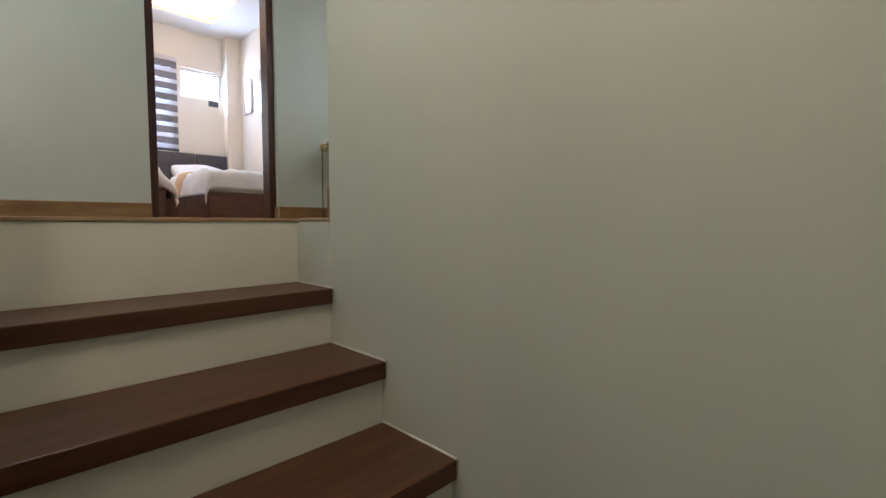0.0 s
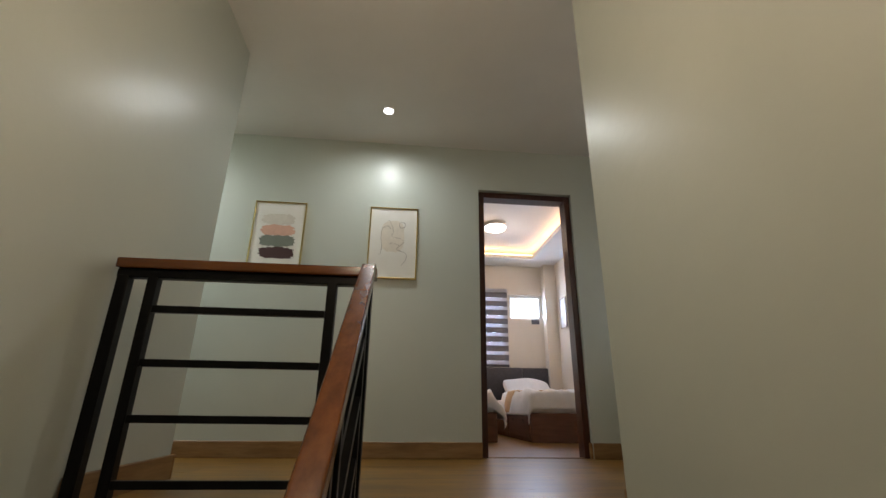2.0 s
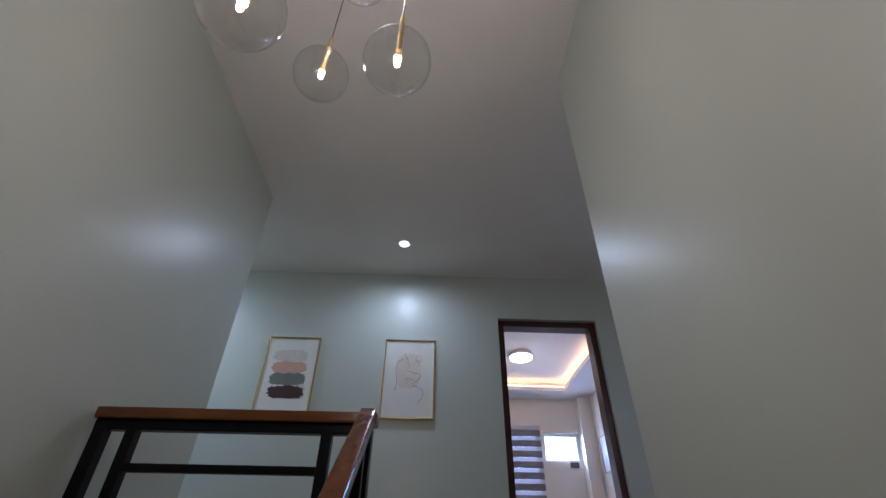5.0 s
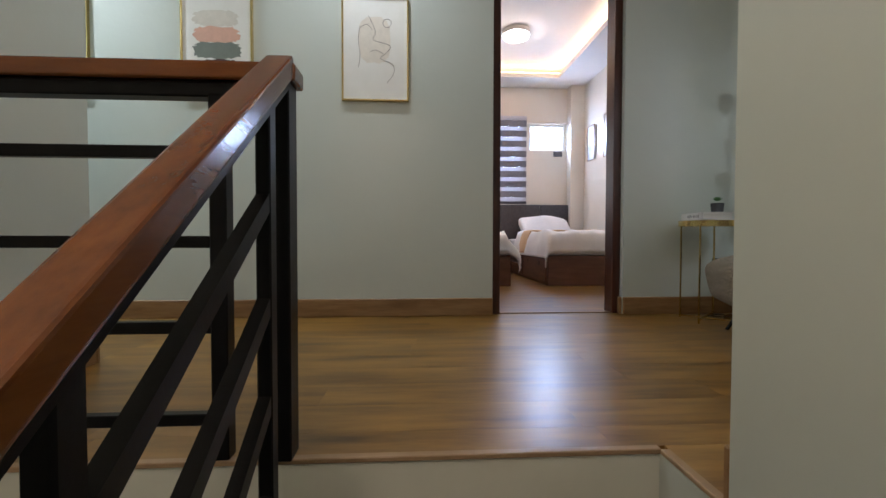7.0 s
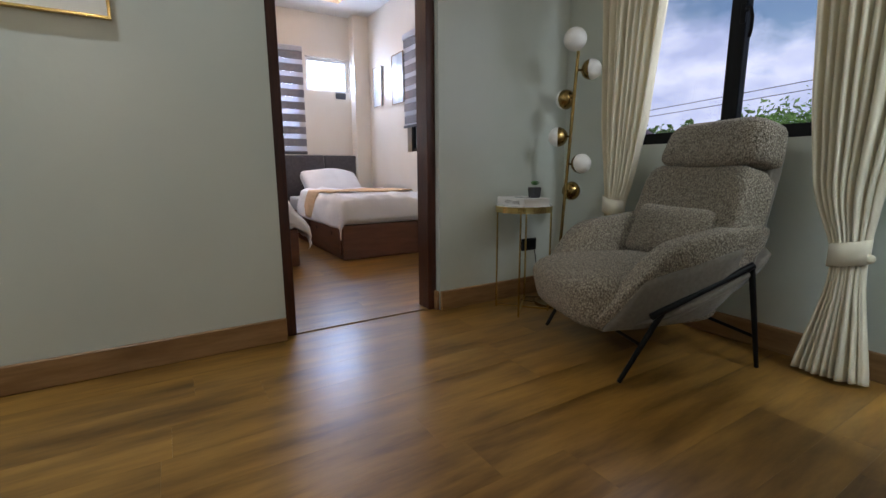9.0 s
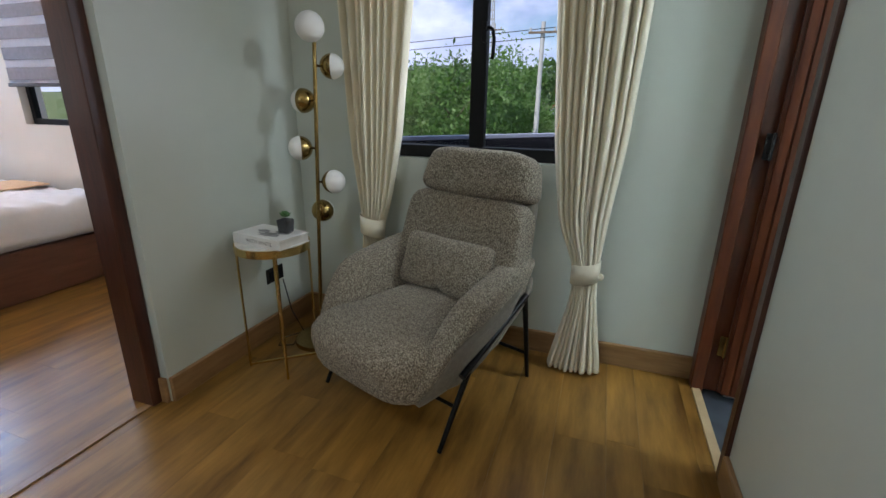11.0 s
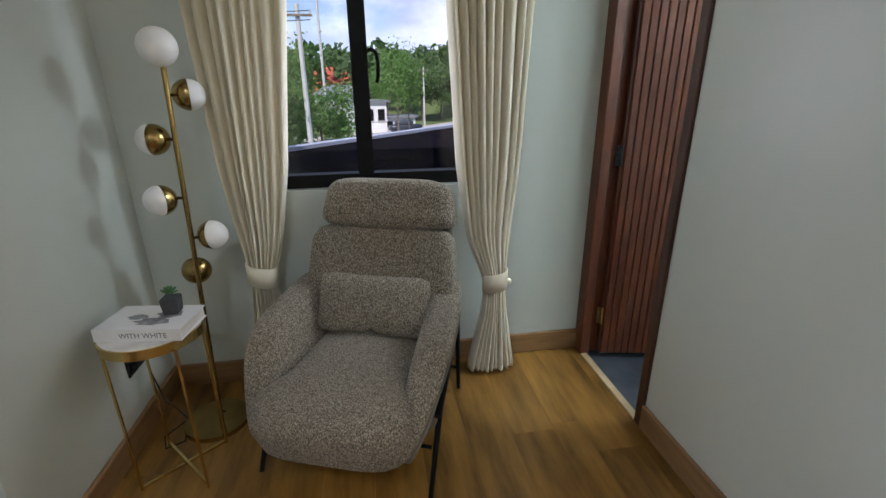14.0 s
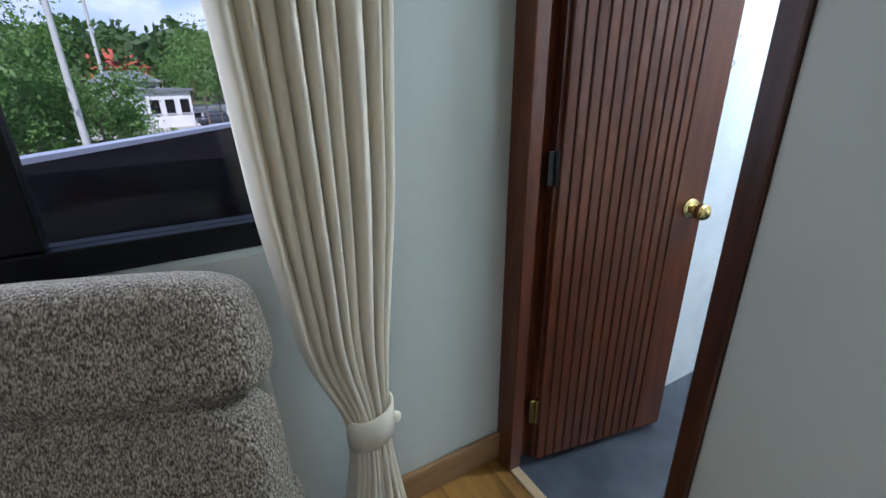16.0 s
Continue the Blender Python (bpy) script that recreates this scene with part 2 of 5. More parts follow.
def wall_bm(axis, a0, a1, u0, u1, z0, z1, holes=()):
    """A wall across axis x or y between a0 and a1, running from u0 to u1, with holes (u0, u1, z0, z1) right through it."""
    us = sorted({u0, u1, *[h[0] for h in holes], *[h[1] for h in holes]})
    zs = sorted({z0, z1, *[h[2] for h in holes], *[h[3] for h in holes]})

    def solid(i, j):
        if not (0 <= i < len(us) - 1 and 0 <= j < len(zs) - 1):
            return False
        u, z = (us[i] + us[i + 1]) / 2, (zs[j] + zs[j + 1]) / 2
        return not any(h[0] < u < h[1] and h[2] < z < h[3] for h in holes)

    bm = bmesh.new()

    def quad(pts):
        bm.faces.new([bm.verts.new((p[0], p[1], p[2]) if axis == "x" else (p[1], p[0], p[2])) for p in pts])

    for i in range(len(us) - 1):
        for j in range(len(zs) - 1):
            if not solid(i, j):
                continue
            p, q, lo, hi = us[i], us[i + 1], zs[j], zs[j + 1]
            for a in (a0, a1):
                quad(((a, p, lo), (a, q, lo), (a, q, hi), (a, p, hi)))
            if not solid(i - 1, j):
                quad(((a0, p, lo), (a1, p, lo), (a1, p, hi), (a0, p, hi)))
            if not solid(i + 1, j):
                quad(((a0, q, lo), (a1, q, lo), (a1, q, hi), (a0, q, hi)))
            if not solid(i, j - 1):
                quad(((a0, p, lo), (a1, p, lo), (a1, q, lo), (a0, q, lo)))
            if not solid(i, j + 1):
                quad(((a0, p, hi), (a1, p, hi), (a1, q, hi), (a0, q, hi)))
    bmesh.ops.remove_doubles(bm, verts=bm.verts[:], dist=0.0005)
    return bm


# ---- plan ----
WEST, NORTH, EAST = -3.13, 2.756, -1.16      # faces of the hall's walls
SOUTHW, STAIRN = -0.69, 1.095               # faces of the stairwell's walls
EDGE = -1.38                                # the landing's edge
CEIL = 2.535
BEDW, BEDN = -6.82, 2.93

structure("wall_west", wall_bm("x", WEST - 0.12, WEST, -3.6, NORTH + 0.15, -0.02, CEIL + 0.3, [(1.01, 1.835, -0.02, 2.13)]), SAGE,
          "sage green painted wall with a doorway to the bedroom", "wall")
structure("wall_north", wall_bm("y", NORTH, NORTH + 0.15, WEST, -1.04, -0.02, CEIL + 0.1, [(-2.72, -1.66, 0.893, 2.08)]), SAGE,
          "sage green painted wall round the window", "wall")
structure("wall_east", wall_bm("x", EAST, EAST + 0.12, STAIRN + 0.10, NORTH, -0.02, CEIL + 0.1, [(2.138, 2.756, -0.02, 2.12)]), SAGE,
          "sage green painted wall beside the bathroom door", "wall")
structure("wall_stair_north", wall_bm("y", STAIRN, STAIRN + 0.10, EAST, 1.75, -2.8, CEIL + 0.1), SAGE,
          "glossy painted wall along the stairs", "wall")
structure("wall_stair_north_lower", wall_bm("y", STAIRN - 0.002, STAIRN + 0.10, EDGE - 0.002, EAST - 0.001, -2.8, -0.0095), SAGE,
          "painted wall below the landing beside the steps", "wall")
structure("wall_south", wall_bm("y", SOUTHW - 0.12, SOUTHW, -2.17, 1.75, -2.8, CEIL + 0.1), SAGE,
          "glossy sage painted wall beside the stairwell", "wall")
structure("wall_corridor_east", wall_bm("x", -2.17, -2.05, -3.6, SOUTHW - 0.12, -0.02, CEIL + 0.1), SAGE, "plain corridor wall", "wall")
structure("wall_corridor_end", wall_bm("y", -3.72, -3.6, WEST - 0.12, -2.05, -0.02, CEIL + 0.1), SAGE, "plain corridor end wall", "wall")
structure("wall_stair_east", wall_bm("x", 1.75, 1.87, SOUTHW - 0.12, STAIRN + 0.12, -2.8, CEIL + 0.1), SAGE, "plain stairwell end wall", "wall")
structure("wall_stair_west", wall_bm("x", EDGE - 0.12, EDGE - 0.002, SOUTHW, STAIRN, -2.8, -0.0095), RISER, "pale painted wall below the landing's edge", "wall")
structure("ceiling", boxes((WEST, -3.6, CEIL, EAST + 0.12, NORTH, CEIL + 0.1), (EAST + 0.12, SOUTHW, CEIL, 1.75, STAIRN, CEIL + 0.1)), WHITE,
          "plain off-white hall ceiling", "ceiling")
structure("floor_lower", boxes((EDGE, SOUTHW, -2.8, 1.75, STAIRN, -2.7)), RISER, "pale floor below the stairs", "floor")

# bedroom shell
structure("wall_bed_west", wall_bm("x", BEDW - 0.15, BEDW, -0.6, BEDN + 0.15, -0.02, 2.9, [(2.172, 2.73, 1.73, 2.13), (0.6, 2.12, 0.98, 2.15)]), CREAM,
          "cream bedroom wall with two windows", "wall")
structure("wall_bed_north", wall_bm("y", BEDN, BEDN + 0.15, BEDW, WEST - 0.12, -0.02, 2.9, [(-5.62, -4.42, 0.96, 2.1)]), CREAM,
          "cream bedroom wall with a window", "wall")
structure("wall_bed_south", wall_bm("y", -0.72, -0.6, BEDW, WEST - 0.12, -0.02, 2.9), CREAM, "plain cream bedroom wall", "wall")
structure("wall_bed_column", boxes((BEDW, 2.735, 0, BEDW + 0.16, BEDN, 2.632)), CREAM, "cream column in the bedroom's corner", "column")
structure("ceiling_bedroom", boxes((BEDW, -0.6, 2.632, -6.39, BEDN, 2.69), (-3.8, -0.6, 2.632, WEST - 0.12, BEDN, 2.69),
                                   (-6.39, 2.474, 2.632, -3.8, BEDN, 2.69), (-6.39, -0.6, 2.632, -3.8, -0.1, 2.69),
                                   (BEDW, -0.6, 2.79, WEST - 0.12, BEDN, 2.9)), WHITE, "white tray ceiling with a lit cove", "ceiling")

# bathroom shell
TILE = mat("white_marble_tile", (0.70, 0.72, 0.74), (0.84, 0.85, 0.86), 0.18, scale=2.4, bump=0.02, spread=0.2)
for node in TILE.node_tree.nodes:
    if node.type == "VALTORGB":
        for at, grey in ((0.345, 0.70), (0.352, 0.16), (0.359, 0.72)):
            stop = node.color_ramp.elements.new(at)
            stop.color = (grey, grey * 1.02, grey * 1.04, 1)
SLATE = mat("dark_slate_tile", (0.02, 0.025, 0.034), (0.06, 0.07, 0.085), 0.35, scale=5, bump=0.1, bscale=25)
structure("floor_bathroom", boxes((EAST + 0.02, STAIRN + 0.1, -0.12, 1.2, 3.1, -0.03)), SLATE, "dark slate tiled bathroom floor", "floor")
structure("wall_bathroom_north", wall_bm("y", 2.705, 2.8, -1.04, 1.2, -0.05, CEIL), TILE, "white marble tiled bathroom wall", "wall")
structure("wall_bathroom_east", wall_bm("x", 1.1, 1.2, STAIRN + 0.1, 2.705, -0.05, CEIL), TILE, "white marble tiled bathroom wall", "wall")
structure("ceiling_bathroom", boxes((EAST + 0.12, STAIRN + 0.1, CEIL, 1.2, 3.1, CEIL + 0.1)), WHITE, "plain bathroom ceiling", "ceiling")

# floors under the planks
SUB = mat("floor_underlay", (0.16, 0.085, 0.03), None, 0.6)
floor = structure("floor", boxes((WEST, -3.6, -0.024, EDGE - 0.015, NORTH, -0.009), (EDGE - 0.015, STAIRN, -0.024, EAST, NORTH, -0.009)), SUB, "oak-look vinyl plank floor", "floor")
floor_bed = structure("floor_bedroom", boxes((BEDW, -0.6, -0.14, WEST, BEDN, -0.009)), SUB, "warm oak-look vinyl plank bedroom floor", "floor")


def skirting(name, x0, y0, x1, y1):
    structure(name, boxes((x0, y0, 0, x1, y1, 0.108), bevel=0.004), BASEBOARD, "oak-look wooden baseboard along the wall", "baseboard")


T = 0.018
skirting("baseboard_west_south", WEST, -3.6, WEST + T, 1.01)
skirting("baseboard_west_north", WEST, 1.835, WEST + T, NORTH)
skirting("baseboard_west_reveal", WEST - 0.034, 1.815, WEST - 0.002, 1.833)
skirting("baseboard_north", WEST + T, NORTH - T, EAST, NORTH)
skirting("baseboard_east", EAST - T, STAIRN, EAST, 2.138)
skirting("baseboard_stair_end", -2.17, SOUTHW, -1.42, SOUTHW + T)
skirting("baseboard_corridor_east", -2.17 - T, -3.6, -2.17, SOUTHW + T)

# ---- stairs ----
stairs = thing("staircase", "straight flight with dark brown wooden treads and pale painted risers", "stairs")
RISE, GOING, STAIRS = 0.182, 0.281, 0.268
steps = [(-1.142 + GOING * k, -0.229 - RISE * k) for k in range(7)]
for k, (nx, nz) in enumerate(steps):
    x1 = nx - 0.018 if k < 6 else 1.75
    part("riser", boxes((EDGE - 0.01 if k == 0 else steps[k - 1][0] - 0.018, STAIRS - 0.02, -2.7, x1, STAIRN - 0.002, nz - 0.05)), RISER, stairs)
for k, (nx, nz) in enumerate(steps):
    back = EDGE - 0.012 if k == 0 else steps[k - 1][0] - 0.016
    part("tread", boxes((back, STAIRS - 0.03, nz - 0.05, nx if k < 6 else 1.74, STAIRN - 0.004, nz), bevel=0.004, seg=2), TREAD, stairs)
    part("caulk_line", boxes((back, STAIRN - 0.006, nz, nx, STAIRN - 0.002, nz + 0.004)), GROUT, stairs)
part("mid_landing", boxes((0.55, SOUTHW + 0.002, -1.45, 1.74, STAIRS - 0.035, -1.345)), TREAD, stairs)
edge_trim = structure("trim_landing_edge", boxes((EDGE - 0.018, SOUTHW, -0.009, EDGE + 0.004, STAIRN, 0.003), (EDGE + 0.004, STAIRN - 0.004, -0.009, EAST - 0.002, STAIRN + 0.018, 0.003), bevel=0.002),
                      mat("tan_edge_trim", (0.30, 0.19, 0.10), (0.4, 0.27, 0.16), 0.4, scale=8), "tan trim strip along the landing's edge", "trim")

# ---- railing ----
rail = thing("stair_railing", "black square steel railing with a varnished reddish wooden handrail", "railing")
RX, RY, SY = -1.40, 0.243, 0.253
TOP = 0.847


def post(x, y, z0, z1, w=0.042, d=0.042):
    part("post", boxes((x - w / 2, y - d / 2, z0, x + w / 2, y + d / 2, z1), bevel=0.003), BLACK, rail)


def slope(x):
    return 0.885 - 0.70 * (x - RX)


post(RX, SOUTHW + 0.05, 0.0, 0.786, 0.042, 0.042)
post(RX, -0.535, 0.0, 0.786, 0.04, 0.036)
post(RX, 0.118, 0.0, 0.786, 0.04, 0.036)
post(RX, RY, 0.0, 0.828, 0.062, 0.056)
for z in (0.663, 0.472, 0.288, 0.088):
    part("cross_bar", boxes((RX - 0.012, -0.52, z - 0.013, RX + 0.012, 0.098, z + 0.013), bevel=0.002), BLACK, rail)
part("rail_bar", boxes((RX - 0.02, SOUTHW + 0.026, 0.777, RX + 0.02, RY, 0.809), bevel=0.003), BLACK, rail)
part("handrail", boxes((RX - 0.040, SOUTHW + 0.024, 0.809, RX + 0.038, RY + 0.042, TOP), bevel=0.007, seg=3), GUARDWOOD, rail)
END = 0.06
bm = bmesh.new()
bar(bm, (RX + 0.02, SY, slope(RX + 0.02) - 0.025), (END, SY, slope(END) - 0.025), 0.056, 0.042)
bmesh.ops.bevel(bm, geom=bm.edges[:], offset=0.007, segments=3, profile=0.6, affect="EDGES")
part("handrail", bm, HANDRAIL, rail)
bm = bmesh.new()
bar(bm, (RX + 0.03, SY, slope(RX + 0.03) - 0.057), (END, SY, slope(END) - 0.057), 0.036, 0.024)
part("rail_bar", bm, BLACK, rail)
PX = [-1.275, -0.772, -0.648, -0.06]
for x in PX:
    k = max(0, min(6, int((x + 1.142) / GOING + 1)))
    post(x, SY, steps[k][1], slope(x) - 0.06, 0.036, 0.028)
for a, b in ((PX[0], PX[1]), (PX[2], PX[3])):
    for dz in (0.24, 0.435, 0.62, 0.81):
        bm = bmesh.new()
        top = slope(PX[0]) - dz + 0.66 * PX[0]
        bar(bm, (a + 0.01, SY, top - 0.66 * (a + 0.01)), (b - 0.01, SY, top - 0.66 * (b - 0.01)), 0.024, 0.03)
        part("sloped_bar", bm, BLACK, rail)

# ---- doors ----


def door_frame(name, label, axis, a0, a1, u0, u1, top, w, material):
    ob = thing(name, label, "door frame", kind="structure")
    for p, q, lo, hi in ((u0, u0 + w, 0.0, top), (u1 - w, u1, 0.0, top), (u0 + w, u1 - w, top - w, top)):
        d = (a0, p, lo, a1, q, hi) if axis == "x" else (p, a0, lo, q, a1, hi)
        part("jamb" if lo == 0 else "head", boxes(d, bevel=0.003), material, ob)
    return ob


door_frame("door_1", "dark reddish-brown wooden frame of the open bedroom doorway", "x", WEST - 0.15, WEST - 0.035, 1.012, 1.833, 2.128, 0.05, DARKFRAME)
structure("trim_door_sill", boxes((WEST - 0.075, 1.062, 0.0, WEST - 0.045, 1.783, 0.006), bevel=0.002), BASEBOARD, "thin threshold strip in the bedroom doorway", "trim")




# ---- soft shapes ----


def pad(bm, a, b, c, e=4.0, n=8, deform=None, m=None):
    """A stuffed block with half sizes a, b, c; the larger e, the squarer."""
    start = len(bm.verts)
    made = {}
    for axis in range(3):
        for sign in (-1, 1):
            grid = []
            for i in range(n + 1):
                row = []
                for j in range(n + 1):
                    p = [0, 0, 0]
                    p[axis] = sign
                    p[(axis + 1) % 3] = math.tan((2 * i / n - 1) * math.pi / 4)
                    p[(axis + 2) % 3] = math.tan((2 * j / n - 1) * math.pi / 4)
                    key = tuple(round(q, 5) for q in p)
                    if key not in made:
                        d = sum(abs(q) ** e for q in p) ** (-1 / e)
                        v = Vector((p[0] * d * a, p[1] * d * b, p[2] * d * c))
                        if deform:
                            v = deform(v)
                        made[key] = bm.verts.new(m @ v if m else v)
                    row.append(made[key])
                grid.append(row)
            for i in range(n):
                for j in range(n):
                    bm.faces.new((grid[i][j], grid[i + 1][j], grid[i + 1][j + 1], grid[i][j + 1]))
    return start


def padded(name, material, parent, place, tilt, size, e=4.0, n=10, deform=None, label=""):
    bm = bmesh.new()
    pad(bm, *size, e=e, n=n, deform=deform, m=pose(*place, *tilt))
    return part(name, bm, material, parent, label, smooth=True)


def sweep(bm, pts, r, sides=8):
    """A round tube along points."""
    pts = [Vector(p) for p in pts]
    rings = []
    for i, p in enumerate(pts):
        d = (pts[min(i + 1, len(pts) - 1)] - pts[max(i - 1, 0)]).normalized()
        ref = Vector((0, 0, 1)) if abs(d.z) < 0.9 else Vector((1, 0, 0))
        u = d.cross(ref).normalized()
        w = u.cross(d)
        rings.append([bm.verts.new(p + (u * math.cos(k * math.tau / sides) + w * math.sin(k * math.tau / sides)) * r) for k in range(sides)])
    for q, s in zip(rings, rings[1:]):
        for k in range(sides):
            bm.faces.new((q[k], q[(k + 1) % sides], s[(k + 1) % sides], s[k]))
    bm.faces.new(rings[0][::-1])
    bm.faces.new(rings[-1])


def ball(bm, place, r, seg=24, rings=16, half=None, axis=(0, 0, 1)):
    """A sphere, or the half of it that lies along axis (half=1) or against it (half=-1)."""
    m = Matrix.Translation(place) @ Vector(axis).to_track_quat("Z", "Y").to_matrix().to_4x4()
    got = bmesh.ops.create_uvsphere(bm, u_segments=seg, v_segments=rings, radius=r)["verts"]
    if half:
        bmesh.ops.delete(bm, geom=[v for v in got if v.co.z * half < -1e-4], context="VERTS")
        got = [v for v in got if v.is_valid]
    bmesh.ops.transform(bm, matrix=m, verts=got)


# ---- cloths and other materials of the things ----


def boucle(name, dark, mid, light):
    """Knobbly woven cloth: short pale and dark slubs over a mid tone."""
    m = bpy.data.materials.new(name)
    m.use_nodes = True
    n, l = m.node_tree.nodes, m.node_tree.links
    b = n["Principled BSDF"]
    tc = n.new("ShaderNodeTexCoord")

    def field(kind, scale, stretch, turn):
        mp = n.new("ShaderNodeMapping")
        mp.inputs["Scale"].default_value = stretch
        mp.inputs["Rotation"].default_value = turn
        l.new(tc.outputs["Object"], mp.inputs["Vector"])
        t = n.new("ShaderNodeTex" + kind)
        t.inputs["Scale"].default_value = scale
        l.new(mp.outputs["Vector"], t.inputs["Vector"])
        return t

    slub = field("Noise", 330, (1.0, 0.8, 0.5), (0.2, 0.3, 0.35))
    slub.inputs["Detail"].default_value = 3
    fleck = field("Noise", 90, (0.5, 1.0, 1.0), (0.0, 0.4, 0.2))
    fleck.inputs["Detail"].default_value = 4
    knob = field("Voronoi", 210, (1.0, 1.0, 0.6), (0.2, 0.3, 0.35))
    add = n.new("ShaderNodeMath")
    add.operation = "MULTIPLY_ADD"
    add.inputs[1].default_value = 0.16
    l.new(fleck.outputs["Fac"], add.inputs[0])
    l.new(slub.outputs["Fac"], add.inputs[2])
    ramp = n.new("ShaderNodeValToRGB")
    ramp.color_ramp.elements[0].position, ramp.color_ramp.elements[0].color = 0.44, (*dark, 1)
    ramp.color_ramp.elements[1].position, ramp.color_ramp.elements[1].color = 0.76, (*light, 1)
    stop = ramp.color_ramp.elements.new(0.58)
    stop.color = (*mid, 1)
    l.new(add.outputs["Value"], ramp.inputs["Fac"])
    l.new(ramp.outputs["Color"], b.inputs["Base Color"])
    b.inputs["Roughness"].default_value = 0.95
    b.inputs["Specular IOR Level"].default_value = 0.15
    b.inputs["Sheen Weight"].default_value = 0.1
    bp = n.new("ShaderNodeBump")
    bp.inputs["Strength"].default_value = 0.9
    bp.inputs["Distance"].default_value = 0.004
    bp2 = n.new("ShaderNodeBump")
    bp2.inputs["Strength"].default_value = 0.7
    bp2.inputs["Distance"].default_value = 0.004
    l.new(knob.outputs["Distance"], bp.inputs["Height"])
    l.new(slub.outputs["Fac"], bp2.inputs["Height"])
    l.new(bp.outputs["Normal"], bp2.inputs["Normal"])
    l.new(bp2.outputs["Normal"], b.inputs["Normal"])
    return m


def let_through(m, color, share):
    """Thin cloth or leaf: part of the light passes and spreads."""
    n, l = m.node_tree.nodes, m.node_tree.links
    mix, thin = n.new("ShaderNodeMixShader"), n.new("ShaderNodeBsdfTranslucent")
    thin.inputs["Color"].default_value = (*color, 1)
    mix.inputs["Fac"].default_value = share
    l.new(n["Principled BSDF"].outputs["BSDF"], mix.inputs[1])
    l.new(thin.outputs["BSDF"], mix.inputs[2])
    l.new(mix.outputs["Shader"], n["Material Output"].inputs["Surface"])


FABRIC = boucle("boucle_fabric", (0.075, 0.062, 0.047), (0.25, 0.213, 0.16), (0.56, 0.50, 0.40))
SHELL = mat("smooth_taupe_fabric", (0.14, 0.122, 0.094), (0.185, 0.163, 0.128), 0.9, scale=60, bump=0.2, bscale=300, sheen=0.2)
CURTAIN = mat("cream_curtain_cloth", (0.82, 0.755, 0.58), (0.87, 0.81, 0.64), 0.9, scale=12, bump=0.15, bscale=350, sheen=0.2)
let_through(CURTAIN, (0.88, 0.81, 0.64), 0.12)
LINEN = mat("white_linen", (0.74, 0.72, 0.72), (0.80, 0.78, 0.78), 0.85, scale=9, bump=0.2, bscale=40)
THROW = mat("apricot_throw", (0.62, 0.40, 0.22), (0.70, 0.47, 0.28), 0.9, scale=40, bump=0.3, bscale=120)
BEDWOOD = mat("brown_bed_laminate", (0.125, 0.052, 0.029), (0.18, 0.077, 0.044), 0.45, scale=4, stretch=(1, 1, 7), bump=0.06)
HEADCLOTH = mat("charcoal_upholstery", (0.065, 0.06, 0.065), (0.10, 0.092, 0.10), 0.9, scale=50, bump=0.2, bscale=200, sheen=0.2)
OPAL = mat("opal_glass", (0.80, 0.79, 0.76), (0.84, 0.83, 0.80), 0.3, scale=3)
MARBLE = mat("white_marble", (0.58, 0.56, 0.53), (0.80, 0.79, 0.76), 0.12, scale=7, spread=0.2)
CONCRETE = mat("dark_concrete", (0.045, 0.047, 0.05), (0.075, 0.077, 0.08), 0.8, scale=30, bump=0.3, bscale=120)
SUCCULENT = mat("succulent_leaf", (0.03, 0.10, 0.03), (0.08, 0.21, 0.06), 0.4, scale=25)
PLASTIC = mat("black_plastic", (0.01, 0.01, 0.011), (0.016, 0.016, 0.017), 0.25, scale=20)
WINFRAME = mat("black_window_aluminium", (0.004, 0.004, 0.005), (0.007, 0.007, 0.008), 0.5, spec=0.2, scale=15)
GLASS = clear_glass("window_glass", ior=1.3)
GLOBE = bpy.data.materials.new("globe_glass")
GLOBE.use_nodes = True
gn, gl = GLOBE.node_tree.nodes, GLOBE.node_tree.links
gn.remove(gn["Principled BSDF"])
g_mix, g_clear, g_gloss, g_fres = (gn.new("ShaderNode" + k) for k in ("MixShader", "BsdfTransparent", "BsdfGlossy", "LayerWeight"))
g_pow, g_mul = gn.new("ShaderNodeMath"), gn.new("ShaderNodeMath")
g_pow.operation, g_mul.operation = "POWER", "MULTIPLY_ADD"
g_pow.inputs[1].default_value, g_mul.inputs[1].default_value, g_mul.inputs[2].default_value = 3.0, 0.9, 0.10
g_clear.inputs["Color"].default_value = (0.985, 0.985, 0.98, 1)
g_gloss.inputs["Roughness"].default_value = 0.02
gl.new(g_fres.outputs["Facing"], g_pow.inputs[0])
gl.new(g_pow.outputs["Value"], g_mul.inputs[0])
gl.new(g_mul.outputs["Value"], g_mix.inputs["Fac"])
gl.new(g_clear.outputs["BSDF"], g_mix.inputs[1])
gl.new(g_gloss.outputs["BSDF"], g_mix.inputs[2])
gl.new(g_mix.outputs["Shader"], gn["Material Output"].inputs["Surface"])
CHROME = mat("chrome", (0.7, 0.7, 0.72), (0.78, 0.78, 0.8), 0.1, 1.0, scale=10)
# near-black for the painted shade of the drawers' finger cutouts
CUTOUTSHADE = mat("cutout_shade_paint", (0.025, 0.022, 0.02), (0.05, 0.04, 0.035), 0.7, scale=20)
BULB = glow("bulb_filament", (1.0, 0.78, 0.48), 60)
LED = glow("led_diffuser", (0.95, 0.98, 1.0), 14)
COVE = glow("cove_strip", (1.0, 0.64, 0.36), 20)
SKYPANEL = glow("bright_overcast_beyond", (0.50, 0.69, 1.0), 16)

# ---- pictures on the hall's wall ----


